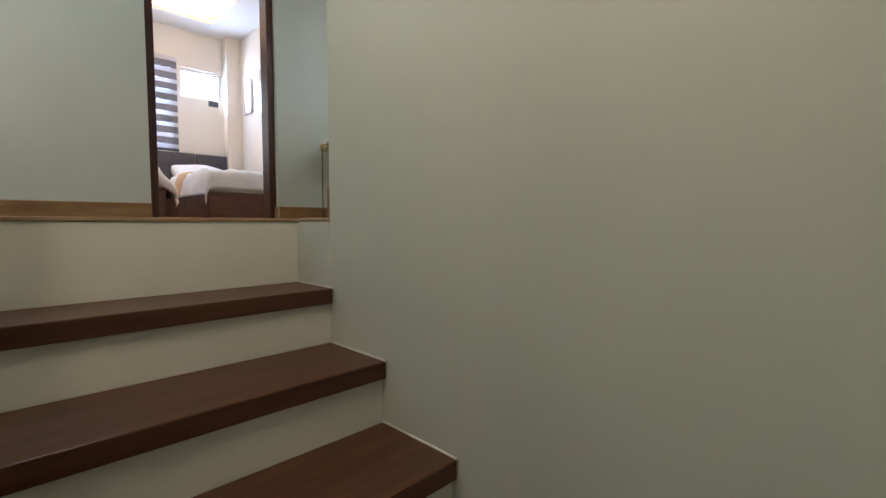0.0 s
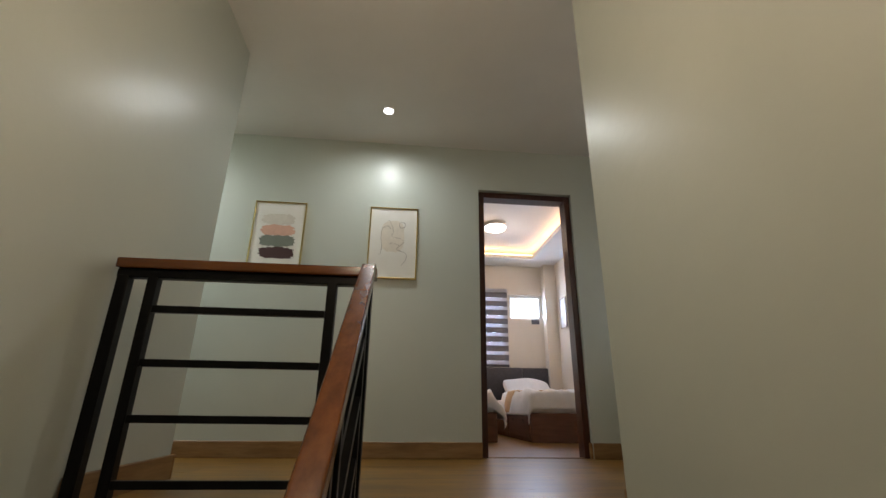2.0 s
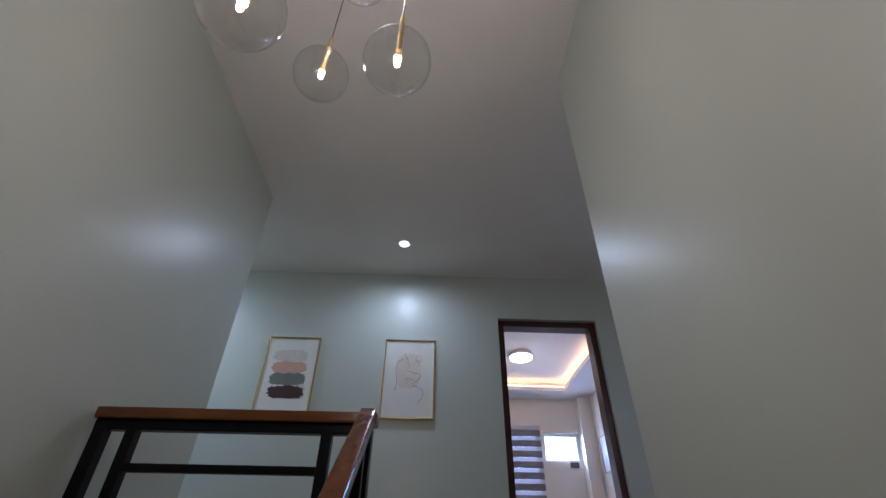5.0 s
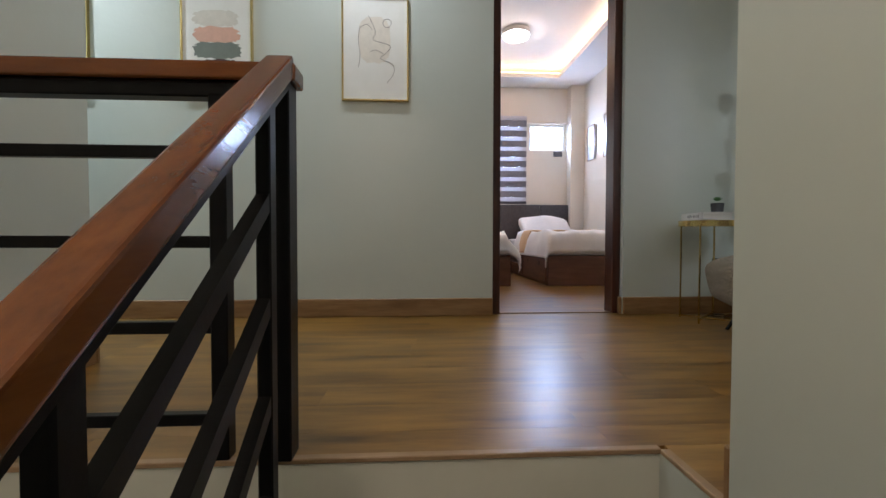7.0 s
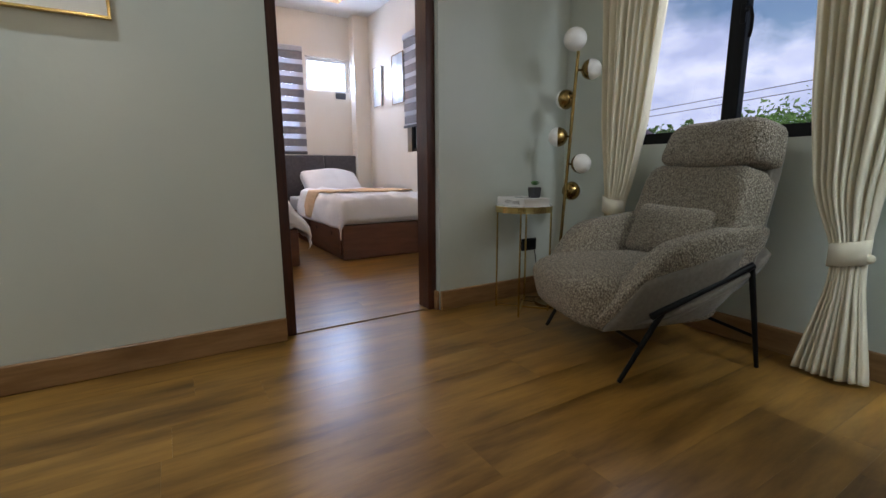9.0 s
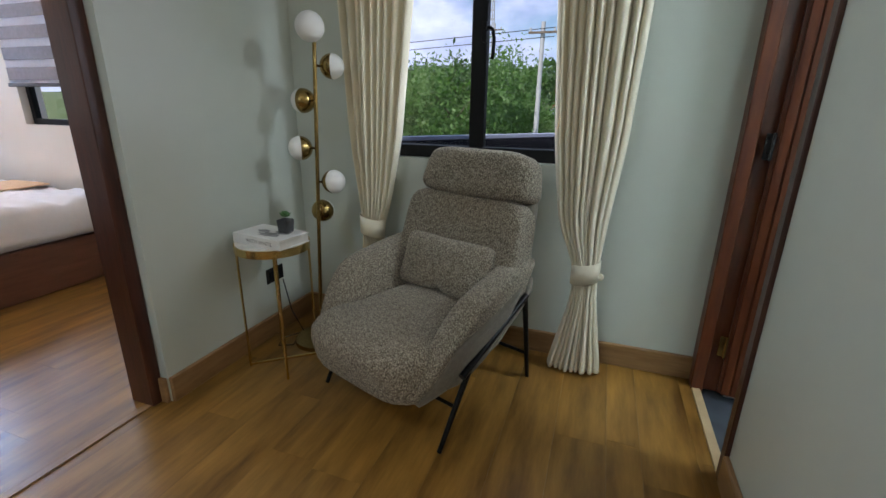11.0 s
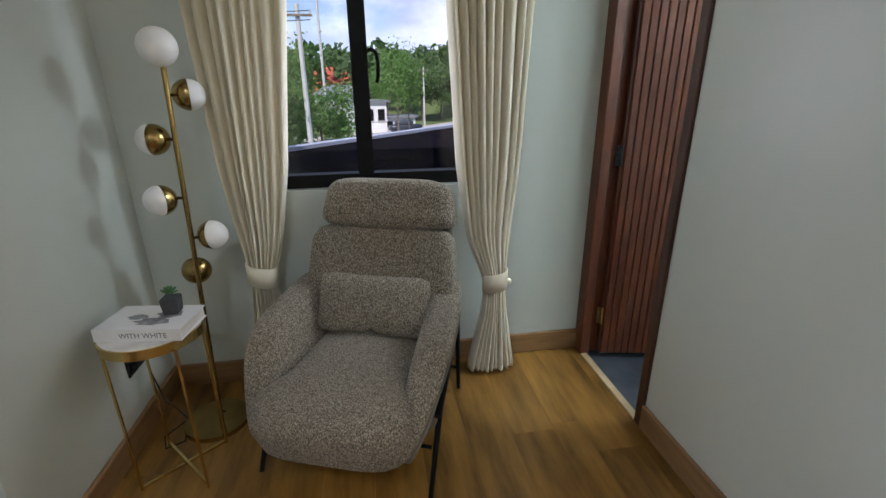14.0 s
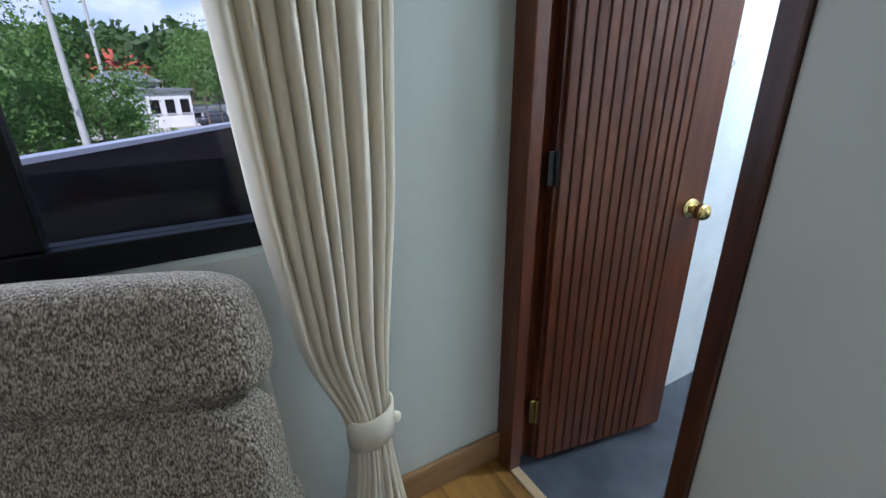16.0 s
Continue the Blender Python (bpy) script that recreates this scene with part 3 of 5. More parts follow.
def blot(bm, x, cy, cz, w, h, seed, rough=0.12):
    """A brush-stroke shape in the plane x."""
    rnd = random.Random(seed)
    ring = []
    count = 44
    for k in range(count):
        a = k * math.tau / count
        cx, sz = math.cos(a), math.sin(a)
        px = math.copysign(abs(cx) ** 0.6, cx) * w / 2 * (1 + rnd.uniform(-rough, rough))
        pz = math.copysign(abs(sz) ** 0.7, sz) * h / 2 * (1 + rnd.uniform(-rough, rough))
        ring.append(bm.verts.new((x, cy + px, cz + pz)))
    bm.faces.new(ring)


def picture(y0, y1, z0, z1, label):
    ob = thing("framed_picture", label, "picture", "pictures on the hall wall", place=(WEST, (y0 + y1) / 2, z0))
    w, h = (y1 - y0) / 2, z1 - z0
    d, f = 0.026, 0.010
    for r in ((0, -w, 0, d, -w + f, h), (0, w - f, 0, d, w, h), (0, -w + f, 0, d, w - f, f), (0, -w + f, h - f, d, w - f, h)):
        part("frame_bar", boxes(r, bevel=0.0015), GOLD, ob, "slim gold frame")
    sheet = part("art_sheet", boxes((0.002, -w + f, f, 0.016, w - f, h - f)), PAPER, ob, "off-white art paper")
    return ob, sheet, w, h


def tint(name, c):
    return mat(name, c, [q * 1.12 for q in c], 0.7, scale=25, bump=0.1, bscale=90)


PH0, PH1 = 1.292, 1.905
ob, sheet, w, h = picture(-0.822, -0.415, PH0, PH1, "gold-framed abstract print of stacked brush strokes")
for z, c, s, ww in ((0.46, (0.62, 0.58, 0.51), 1, 0.25), (0.365, (0.62, 0.36, 0.27), 2, 0.25), (0.275, (0.17, 0.19, 0.16), 3, 0.27), (0.175, (0.06, 0.022, 0.022), 4, 0.27)):
    bm = bmesh.new()
    blot(bm, 0.0168 + 0.0002 * s, 0.005 * (s - 2), z, ww, 0.095, s)
    part("brush_stroke", bm, tint("stroke_paint", c), sheet)
ob, sheet, w, h = picture(0.10, 0.495, PH0, PH1, "gold-framed print with a thin line drawing on beige")
bm = bmesh.new()
blot(bm, 0.0168, -0.005, 0.36, 0.19, 0.27, 9, 0.04)
part("beige_wash", bm, tint("beige_paint", (0.70, 0.64, 0.55)), sheet)


def line_art(pts, name="ink_line"):
    bm = bmesh.new()
    smooth = []
    for i in range(len(pts) - 1):
        p0, p1, p2, p3 = pts[max(i - 1, 0)], pts[i], pts[i + 1], pts[min(i + 2, len(pts) - 1)]
        for k in range(6):
            t = k / 6
            smooth.append(tuple(0.5 * (2 * p1[q] + (p2[q] - p0[q]) * t + (2 * p0[q] - 5 * p1[q] + 4 * p2[q] - p3[q]) * t * t + (3 * p1[q] - p0[q] - 3 * p2[q] + p3[q]) * t ** 3) for q in (0, 1)))
    smooth.append(pts[-1])
    sweep(bm, [(0.0178, y, z) for y, z in smooth], 0.0012, 5)
    part(name, bm, tint("line_ink", (0.16, 0.11, 0.09)), sheet)


line_art([(-0.04, 0.50), (-0.01, 0.44), (0.0, 0.40), (-0.01, 0.36), (0.06, 0.34), (0.09, 0.32), (0.06, 0.28), (0.03, 0.25), (0.10, 0.22), (0.11, 0.17), (0.07, 0.11)])
line_art([(-0.09, 0.44), (-0.10, 0.36), (-0.09, 0.27), (-0.10, 0.20)])
line_art([(-0.09, 0.43), (-0.05, 0.45), (-0.02, 0.42)])
line_art([(-0.03, 0.29), (0.0, 0.30), (0.05, 0.28)])
line_art([(0.07 + 0.025 * math.cos(k * 0.7), 0.46 + 0.025 * math.sin(k * 0.7)) for k in range(10)])
ob, sheet, w, h = picture(-1.74, -1.335, PH0, PH1, "gold-framed abstract print with a dark grey shape")
bm = bmesh.new()
blot(bm, 0.0168, 0.03, 0.3, 0.25, 0.34, 12, 0.05)
part("grey_shape", bm, tint("grey_paint", (0.16, 0.16, 0.15)), sheet)

# ---- ceiling lights of the hall ----
for py in (0.22, -1.75):
    dl = thing("downlight", "small round white recessed ceiling downlight, switched on", "downlight", "hall downlights", place=(-2.66, py, CEIL))
    bm = bmesh.new()
    bmesh.ops.create_cone(bm, cap_ends=True, segments=32, radius1=0.05, radius2=0.046, depth=0.006, matrix=pose(0, 0, -0.003))
    part("trim_ring", bm, WHITE, dl)
    bm = bmesh.new()
    bmesh.ops.create_cone(bm, cap_ends=True, segments=32, radius1=0.036, radius2=0.036, depth=0.003, matrix=pose(0, 0, -0.0075))
    part("diffuser", bm, LED, dl, "glowing white diffuser")

# ---- chandelier ----
ch = thing("chandelier", "brass pendant cluster with clear glass globes and small lit bulbs", "chandelier", place=(-0.40, 0.22, CEIL))
bm = bmesh.new()
bmesh.ops.create_cone(bm, cap_ends=True, segments=40, radius1=0.16, radius2=0.16, depth=0.025, matrix=pose(0, 0, -0.0125))
part("canopy", bm, BRASS, ch)
for px, py, pz, r in ((-0.336, 0.371, 1.311, 0.075), (-0.53, 0.127, 1.548, 0.078), (-0.19, 0.10, 1.235, 0.080), (-0.334, 0.245, 1.72, 0.078), (-0.27, 0.245, 1.95, 0.08)):
    x, y, z = px + 0.40, py - 0.22, pz - CEIL
    bm = bmesh.new()
    ball(bm, (x, y, z), r, 40, 28)
    globe = part("globe", bm, GLOBE, ch, "clear glass globe", smooth=True)
    globe.visible_shadow = False
    bm = bmesh.new()
    pad(bm, 0.0065, 0.0065, 0.014, 2.2, 5, m=pose(x, y, z - 0.006))
    part("bulb", bm, BULB, globe, "small lit bulb", smooth=True)
    bm = bmesh.new()
    rod(bm, (x, y, z + 0.012), (x, y, z + 0.035), 0.009, 16)
    rod(bm, (x, y, z + 0.035), (x, y, z + r + 0.11), 0.006, 14)
    part("stem", bm, GOLD, ch, "polished brass stem")
    bm = bmesh.new()
    rod(bm, (x, y, z + r + 0.11), (x, y, -0.12), 0.0022, 8)
    part("cable", bm, PLASTIC, ch, "thin black cable")
    bm = bmesh.new()
    rod(bm, (x, y, -0.14), (x, y, -0.025), 0.034, 20, 0.012)
    part("cone_cup", bm, BRASS, ch)

# ---- side table, book, plant ----
tbl = thing("side_table", "small gold side table with thin legs and a pale marble top", "side table", place=(0, 0, 0))
TZ = 0.578
FEET = [(-3.022, 2.145), (-2.80, 2.118), (-2.80, 2.33), (-3.01, 2.345)]
TC = (-2.907, 2.232)
bm = bmesh.new()
ring = [(TC[0] + 0.152 * math.cos(k * math.tau / 48), TC[1] + 0.152 * math.sin(k * math.tau / 48)) for k in range(48)]
low = [bm.verts.new((x, y, TZ - 0.032)) for x, y in ring]
top = [bm.verts.new((x, y, TZ)) for x, y in ring]
for k in range(len(ring)):
    bm.faces.new((low[k], low[(k + 1) % len(ring)], top[(k + 1) % len(ring)], top[k]))
bm.faces.new(low[::-1])
bm.faces.new(top)
part("rim", bm, GOLD, tbl, "mirror-polished gold rim")
bm = bmesh.new()
cap = [[bm.verts.new((TC[0] + (x - TC[0]) * 0.965, TC[1] + (y - TC[1]) * 0.965, z)) for x, y in ring] for z in (TZ + 0.0005, TZ + 0.004)]
bm.faces.new(cap[0][::-1])
bm.faces.new(cap[1])
for k in range(len(ring)):
    bm.faces.new((cap[0][k], cap[0][(k + 1) % len(ring)], cap[1][(k + 1) % len(ring)], cap[1][k]))
part("tabletop", bm, MARBLE, tbl)
for x, y in FEET:
    part("leg", boxes((x - 0.004, y - 0.004, 0, x + 0.004, y + 0.004, TZ - 0.02), bevel=0.001), GOLD, tbl)
for p, q, z in ((FEET[0], FEET[2], 0.012), (FEET[1], FEET[3], 0.022)):
    bm = bmesh.new()
    bar(bm, (*p, z), (*q, z), 0.009, 0.009)
    part("stretcher", bm, GOLD, tbl)

bookm = pose(-2.892, 2.213, TZ + 0.0045, 0, 0, -8)
book = thing("book", "thick white hardcover book lying on the side table", "book")
book.matrix_basis = bookm
PAGE = mat("page_edges", (0.62, 0.60, 0.55), (0.72, 0.70, 0.66), 0.8, scale=3, stretch=(1, 1, 90), spread=0.2)
COVER = mat("white_book_cover", (0.70, 0.69, 0.67), (0.78, 0.77, 0.75), 0.35, scale=6)
part("pages", boxes((-0.128, -0.075, 0.003, 0.124, 0.077, 0.037)), PAGE, book)
part("cover", boxes((-0.132, -0.08, 0.037, 0.13, 0.08, 0.0405), (-0.132, -0.08, 0.0, 0.13, 0.08, 0.003), (-0.132, -0.0805, 0.003, 0.13, -0.077, 0.037)), COVER, book)
bm = bmesh.new()
for x0, y0, w, h in ((0.02, -0.03, 0.085, 0.04), (0.05, 0.02, 0.06, 0.05), (-0.04, 0.0, 0.05, 0.03)):
    ring = [bm.verts.new((x0 + w * 0.6 * math.cos(k * math.tau / 14) * (1 + 0.3 * math.sin(3 * k)), y0 + h * 0.6 * math.sin(k * math.tau / 14), 0.0408)) for k in range(14)]
    bm.faces.new(ring)
part("cover_print", bm, mat("grey_print", (0.10, 0.10, 0.11), (0.36, 0.35, 0.36), 0.4, scale=35), book, "grey printed shapes")
font = bpy.data.curves.new("spine_text", "FONT")
font.body, font.size, font.extrude = "WITH WHITE", 0.024, 0.0003
spine = new("spine_text", font)
mesh = bpy.data.meshes.new_from_object(spine)
bpy.data.objects.remove(spine)
mesh.materials.append(mat("grey_lettering", (0.14, 0.13, 0.12), None, 0.6))
txt = new("spine_lettering", mesh)
txt.parent = book
txt.matrix_basis = pose(-0.055, -0.0808, 0.0115, 90, 0, 0)

pot = thing("potted_succulent", "tiny green succulent in a dark square pot on the book", "plant", place=(-2.835, 2.238, TZ + 0.045))
bm = bmesh.new()
v = box(bm, -0.026, -0.026, 0, 0.026, 0.026, 0.054)
for q in v[:4]:
    q.co.x *= 0.86
    q.co.y *= 0.86
bmesh.ops.bevel(bm, geom=bm.edges[:], offset=0.003, segments=2, affect="EDGES")
part("pot", bm, CONCRETE, pot)
rnd = random.Random(5)
for k in range(17):
    a, lift = k * 2.4, 0.25 + 1.1 * k / 17
    bm = bmesh.new()
    L = 0.036 - 0.0008 * k
    pad(bm, L / 2, 0.0075, 0.003, 2.2, 4, deform=lambda p: Vector((p.x, p.y * (1 - 0.5 * p.x / 0.02), p.z + p.x * p.x * 6)),
        m=pose(0, 0, 0.056, 0, 0, math.degrees(a)) @ pose(0.012 * math.cos(lift), 0, 0.010 + 0.012 * math.sin(lift), 0, -math.degrees(lift), 0))
    part("leaf", bm, SUCCULENT, pot, smooth=True)

# ---- floor lamp ----
fl = thing("floor_lamp", "brass floor lamp with six half-brass, half-white globes, switched off", "floor lamp")
FOOT, HEAD = Vector((-2.84, 2.425, 0.0)), Vector((-2.815, 2.495, 1.372))


def on_pole(z):
    return FOOT + (HEAD - FOOT) * (z / HEAD.z)


bm = bmesh.new()
bmesh.ops.create_cone(bm, cap_ends=True, segments=48, radius1=0.125, radius2=0.122, depth=0.018, matrix=pose(FOOT.x - 0.03, FOOT.y + 0.04, 0.009))
part("base", bm, BRASS, fl)
bm = bmesh.new()
rod(bm, FOOT + Vector((0, 0, 0.017)), HEAD, 0.0085, 18)
part("pole", bm, BRASS, fl)
R6 = 0.052
for k, (p, way) in enumerate((((-2.807, 2.46, 1.425), (0, 0, 1)), ((-2.775, 2.555, 1.283), (0.75, 0.3, 0)), ((-2.895, 2.50, 1.142), (-0.97, 0.05, 0)),
                              ((-2.895, 2.455, 0.943), (-0.75, -0.66, 0)), ((-2.765, 2.50, 0.798), (0.9, -0.15, 0.12)), ((-2.86, 2.54, 0.649), (-0.25, 0.95, 0)))):
    way = Vector(way).normalized()
    bm = bmesh.new()
    ball(bm, p, R6 if k else 0.058, 28, 18, half=1 if k else None, axis=way)
    part("globe", bm, OPAL, fl, "white opal glass globe", smooth=True)
    if k:
        bm = bmesh.new()
        ball(bm, p, R6 * 1.01, 28, 18, half=-1, axis=way)
        cup = part("cup", bm, BRASS, fl, "brass half shell", smooth=True)
        bm = bmesh.new()
        rod(bm, Vector(p) - way * R6, on_pole(p[2]), 0.006, 10)
        part("arm", bm, BRASS, fl)
bm = bmesh.new()
sweep(bm, [(-2.85, 2.5, 0.02), (-2.93, 2.52, 0.008), (-3.0, 2.48, 0.006), (-3.05, 2.40, 0.006), (-3.02, 2.33, 0.006), (-2.96, 2.36, 0.006), (-3.0, 2.5, 0.006), (-3.08, 2.52, 0.1), (-3.1, 2.5, 0.28)], 0.003)
part("power_cord", bm, PLASTIC, fl, "thin black power cord")

so = thing("wall_socket", "black wall socket plate low on the sage wall", "socket", place=(WEST, 2.475, 0.275))
part("plate", boxes((0, -0.06, 0, 0.009, 0.06, 0.075), bevel=0.003), PLASTIC, so)
part("outlet", boxes((0.009, -0.045, 0.015, 0.012, 0.045, 0.06), bevel=0.001), BLACK, so)

# ---- armchair ----
chair = thing("armchair", "high-backed lounge chair in flecked grey-beige boucle on thin black legs", "armchair", place=(-2.235, 2.345, 0), turn=-20)


def seat_form(p):
    front, up = max(0, -p.y / 0.365), min(1, max(0, (p.z / 0.124 + 1) / 2))
    q = Vector(p)
    q.z += (0.02 * (1 - (p.x / 0.28) ** 2) - 0.045 * front * front) * up
    wide = min(1, max(0, (front - 0.2) / 0.45))
    q.x *= 0.80 + 0.25 * wide * wide * (3 - 2 * wide) - 0.09 * front ** 4
    q.y += 0.06 * front * (1 - up)
    return q


def back_form(p):
    q = Vector(p)
    side = (p.x / 0.3) ** 2
    q.x *= 1 - 0.055 * p.z / 0.2
    q.y -= 0.045 * side
    return q


def low_line(s):
    return 0.165 + 0.27 * s ** 1.35


def flare(side, s):
    return 0.018 - 0.046 * s if side < 0 else -0.002 - 0.03 * s


def arm_form(side):
    def f(p):
        s, v = min(1, max(0, (p.y / 0.36 + 1) / 2)), (p.z / 0.165 + 1) / 2
        top = 0.50 + 0.085 * s - 0.06 * (max(0, 0.22 - s) / 0.22) ** 2
        low = low_line(s)
        z = low + (top - low) * v
        y = -0.43 + 0.72 * s + 0.20 * v * (1 - s) ** 1.3
        tuck = (1 - s) ** 2 * (1 - v)
        x = side * (0.272 + 0.045 * v + flare(side, s) - 0.06 * tuck) + p.x * (1 - 0.35 * tuck)
        return Vector((x, y, z))
    return f


def shell_form(p):
    s, v = min(1, max(0, (p.y / 0.38 + 1) / 2)), (p.z / 0.12 + 1) / 2
    low = 0.155 + 0.08 * s + 0.17 * s ** 3
    z = low + (low_line(s) + 0.05 - low) * v
    x = p.x * (0.78 + 0.24 * v)
    return Vector((x, -0.29 + 0.65 * s, z))


padded("shell", SHELL, chair, (0, 0, 0), (0, 0, 0), (0.335, 0.38, 0.12), 6, 12, shell_form, "smooth taupe fabric shell")
padded("back_shell", SHELL, chair, (0.025, 0.292, 0.59), (-16, 0, 0), (0.275, 0.04, 0.32), 5, 12, back_form, "smooth taupe fabric shell")
padded("seat_cushion", FABRIC, chair, (0, -0.115, 0.270), (-2, 0, 0), (0.268, 0.365, 0.124), 5.0, 14, seat_form)
padded("backrest", FABRIC, chair, (0.018, 0.228, 0.578), (-16, 0, 0), (0.298, 0.085, 0.197), 7.0, 14, back_form)
padded("headrest", FABRIC, chair, (0.036, 0.287, 0.856), (-16, 0, 0), (0.262, 0.083, 0.10), 5.0, 14, lambda p: Vector((p.x * (1 - 0.085 * p.z / 0.1), p.y - 0.02 * (p.x / 0.28) ** 2, p.z)))
padded("lumbar_cushion", FABRIC, chair, (0.008, 0.085, 0.500), (-22, 0, 0), (0.22, 0.058, 0.112), 6.5, 16,
       lambda p: Vector((p.x * (1 + 0.05 * (p.z / 0.11) ** 2), p.y * (1 - 0.5 * (p.x / 0.22) ** 4) * (1 - 0.45 * (p.z / 0.112) ** 4), p.z * (1 + 0.10 * (p.x / 0.22) ** 2) + (0.02 * math.exp(-(p.x / 0.02) ** 2) if p.z < 0 else 0))))
for side in (-1, 1):
    padded("armrest", FABRIC, chair, (0, 0, 0), (0, 0, 0), (0.068, 0.36, 0.165), 3.8, 14, arm_form(side))
    bm = bmesh.new()
    grid = []
    for i in range(19):
        s = 0.10 + 0.83 * i / 18
        row = []
        top, low = 0.50 + 0.085 * s - 0.06 * (max(0, 0.22 - s) / 0.22) ** 2, low_line(s)
        for v in (0.64, 0.5, 0.36, 0.2, 0.06):
            tuck = 0.085 * (1 - s) ** 2 * (1 - v) + 0.03 * max(0, 1 - s / 0.3) ** 2 + 0.04 * max(0, s - 0.7) / 0.3
            row.append(bm.verts.new((side * (0.341 + 0.045 * v + flare(side, s) - tuck), -0.43 + 0.72 * s + 0.20 * v * (1 - s) ** 1.3, low + (top - low) * v)))
        floor_z = 0.15 + 0.03 * s + 0.26 * s ** 6
        for k in (0.3, 0.6, 0.85, 1.0):
            row.append(bm.verts.new((side * (0.343 + flare(side, s) - tuck - 0.075 * k ** 2), -0.43 + 0.72 * s + 0.03 * k, low + (top - low) * 0.04 + (floor_z - low) * k)))
        grid.append(row)
    for p, q in zip(grid, grid[1:]):
        for k in range(len(p) - 1):
            bm.faces.new((p[k], q[k], q[k + 1], p[k + 1]))
    outer = part("side_shell", bm, SHELL, chair, "smooth taupe fabric shell", smooth=True)
    thick = outer.modifiers.new("thickness", "SOLIDIFY")
    thick.thickness, thick.offset = 0.014, 0
LEGS = [(-0.312, -0.31), (0.312, -0.31), (-0.312, 0.29), (0.312, 0.29)]
for x, y in LEGS:
    bm = bmesh.new()
    s = 1 if x > 0 else -1
    if y < 0:
        rod(bm, (x, y, 0), (s * 0.318, -0.15, 0.27), 0.0085, 12, 0.012)
    else:
        rod(bm, (x, y, 0), (s * 0.318, 0.205, 0.415), 0.0085, 12, 0.012)
    part("leg", bm, BLACK, chair, "thin black steel leg")
for s in (-1, 1):
    bm = bmesh.new()
    rod(bm, (s * 0.318, -0.20, 0.245), (s * 0.320, 0.21, 0.415), 0.013, 12)
    part("side_rail", bm, BLACK, chair)
bm = bmesh.new()
rod(bm, (-0.31, 0.26, 0.13), (0.31, 0.26, 0.13), 0.007, 10)
part("cross_rail", bm, BLACK, chair)
bm = bmesh.new()
rod(bm, (-0.30, -0.22, 0.13), (0.30, -0.22, 0.13), 0.007, 10)
part("cross_rail", bm, BLACK, chair)

# ---- window ----
win = thing("window_1", "black aluminium sliding window with two panes", "window", kind="structure")
WX0, WX1, WZ0, WZ1, WY = -2.718, -1.662, 0.895, 2.078, 2.80
for r in ((WX0, WZ0, WX0 + 0.05, WZ1), (WX1 - 0.05, WZ0, WX1, WZ1), (WX0 + 0.05, WZ0, WX1 - 0.05, WZ0 + 0.055), (WX0 + 0.05, WZ1 - 0.055, WX1 - 0.05, WZ1)):
    part("window_frame", boxes((r[0], WY, r[1], r[2], WY + 0.07, r[3]), bevel=0.003), WINFRAME, win)
MX = -2.197
part("mullion", boxes((MX - 0.034, WY + 0.008, WZ0 + 0.055, MX + 0.034, WY + 0.06, WZ1 - 0.055), bevel=0.004), WINFRAME, win)
for x0, x1 in ((WX0 + 0.05, MX - 0.034), (MX + 0.034, WX1 - 0.05)):
    pane = part("pane", boxes((x0, WY + 0.03, WZ0 + 0.055, x1, WY + 0.036, WZ1 - 0.055)), GLASS, win)
    pane.visible_shadow = False
bm = bmesh.new()
sweep(bm, [(MX + 0.036, WY + 0.005, 1.44), (MX + 0.05, WY - 0.022, 1.445), (MX + 0.066, WY - 0.028, 1.435), (MX + 0.074, WY - 0.026, 1.40), (MX + 0.072, WY - 0.024, 1.345), (MX + 0.066, WY - 0.022, 1.32)], 0.0075)
part("handle", bm, WINFRAME, win, "curved black latch handle", smooth=True)
part("handle_plate", boxes((MX + 0.012, WY - 0.003, 1.39, MX + 0.034, WY + 0.009, 1.47), bevel=0.002), WINFRAME, win)

# ---- curtains ----


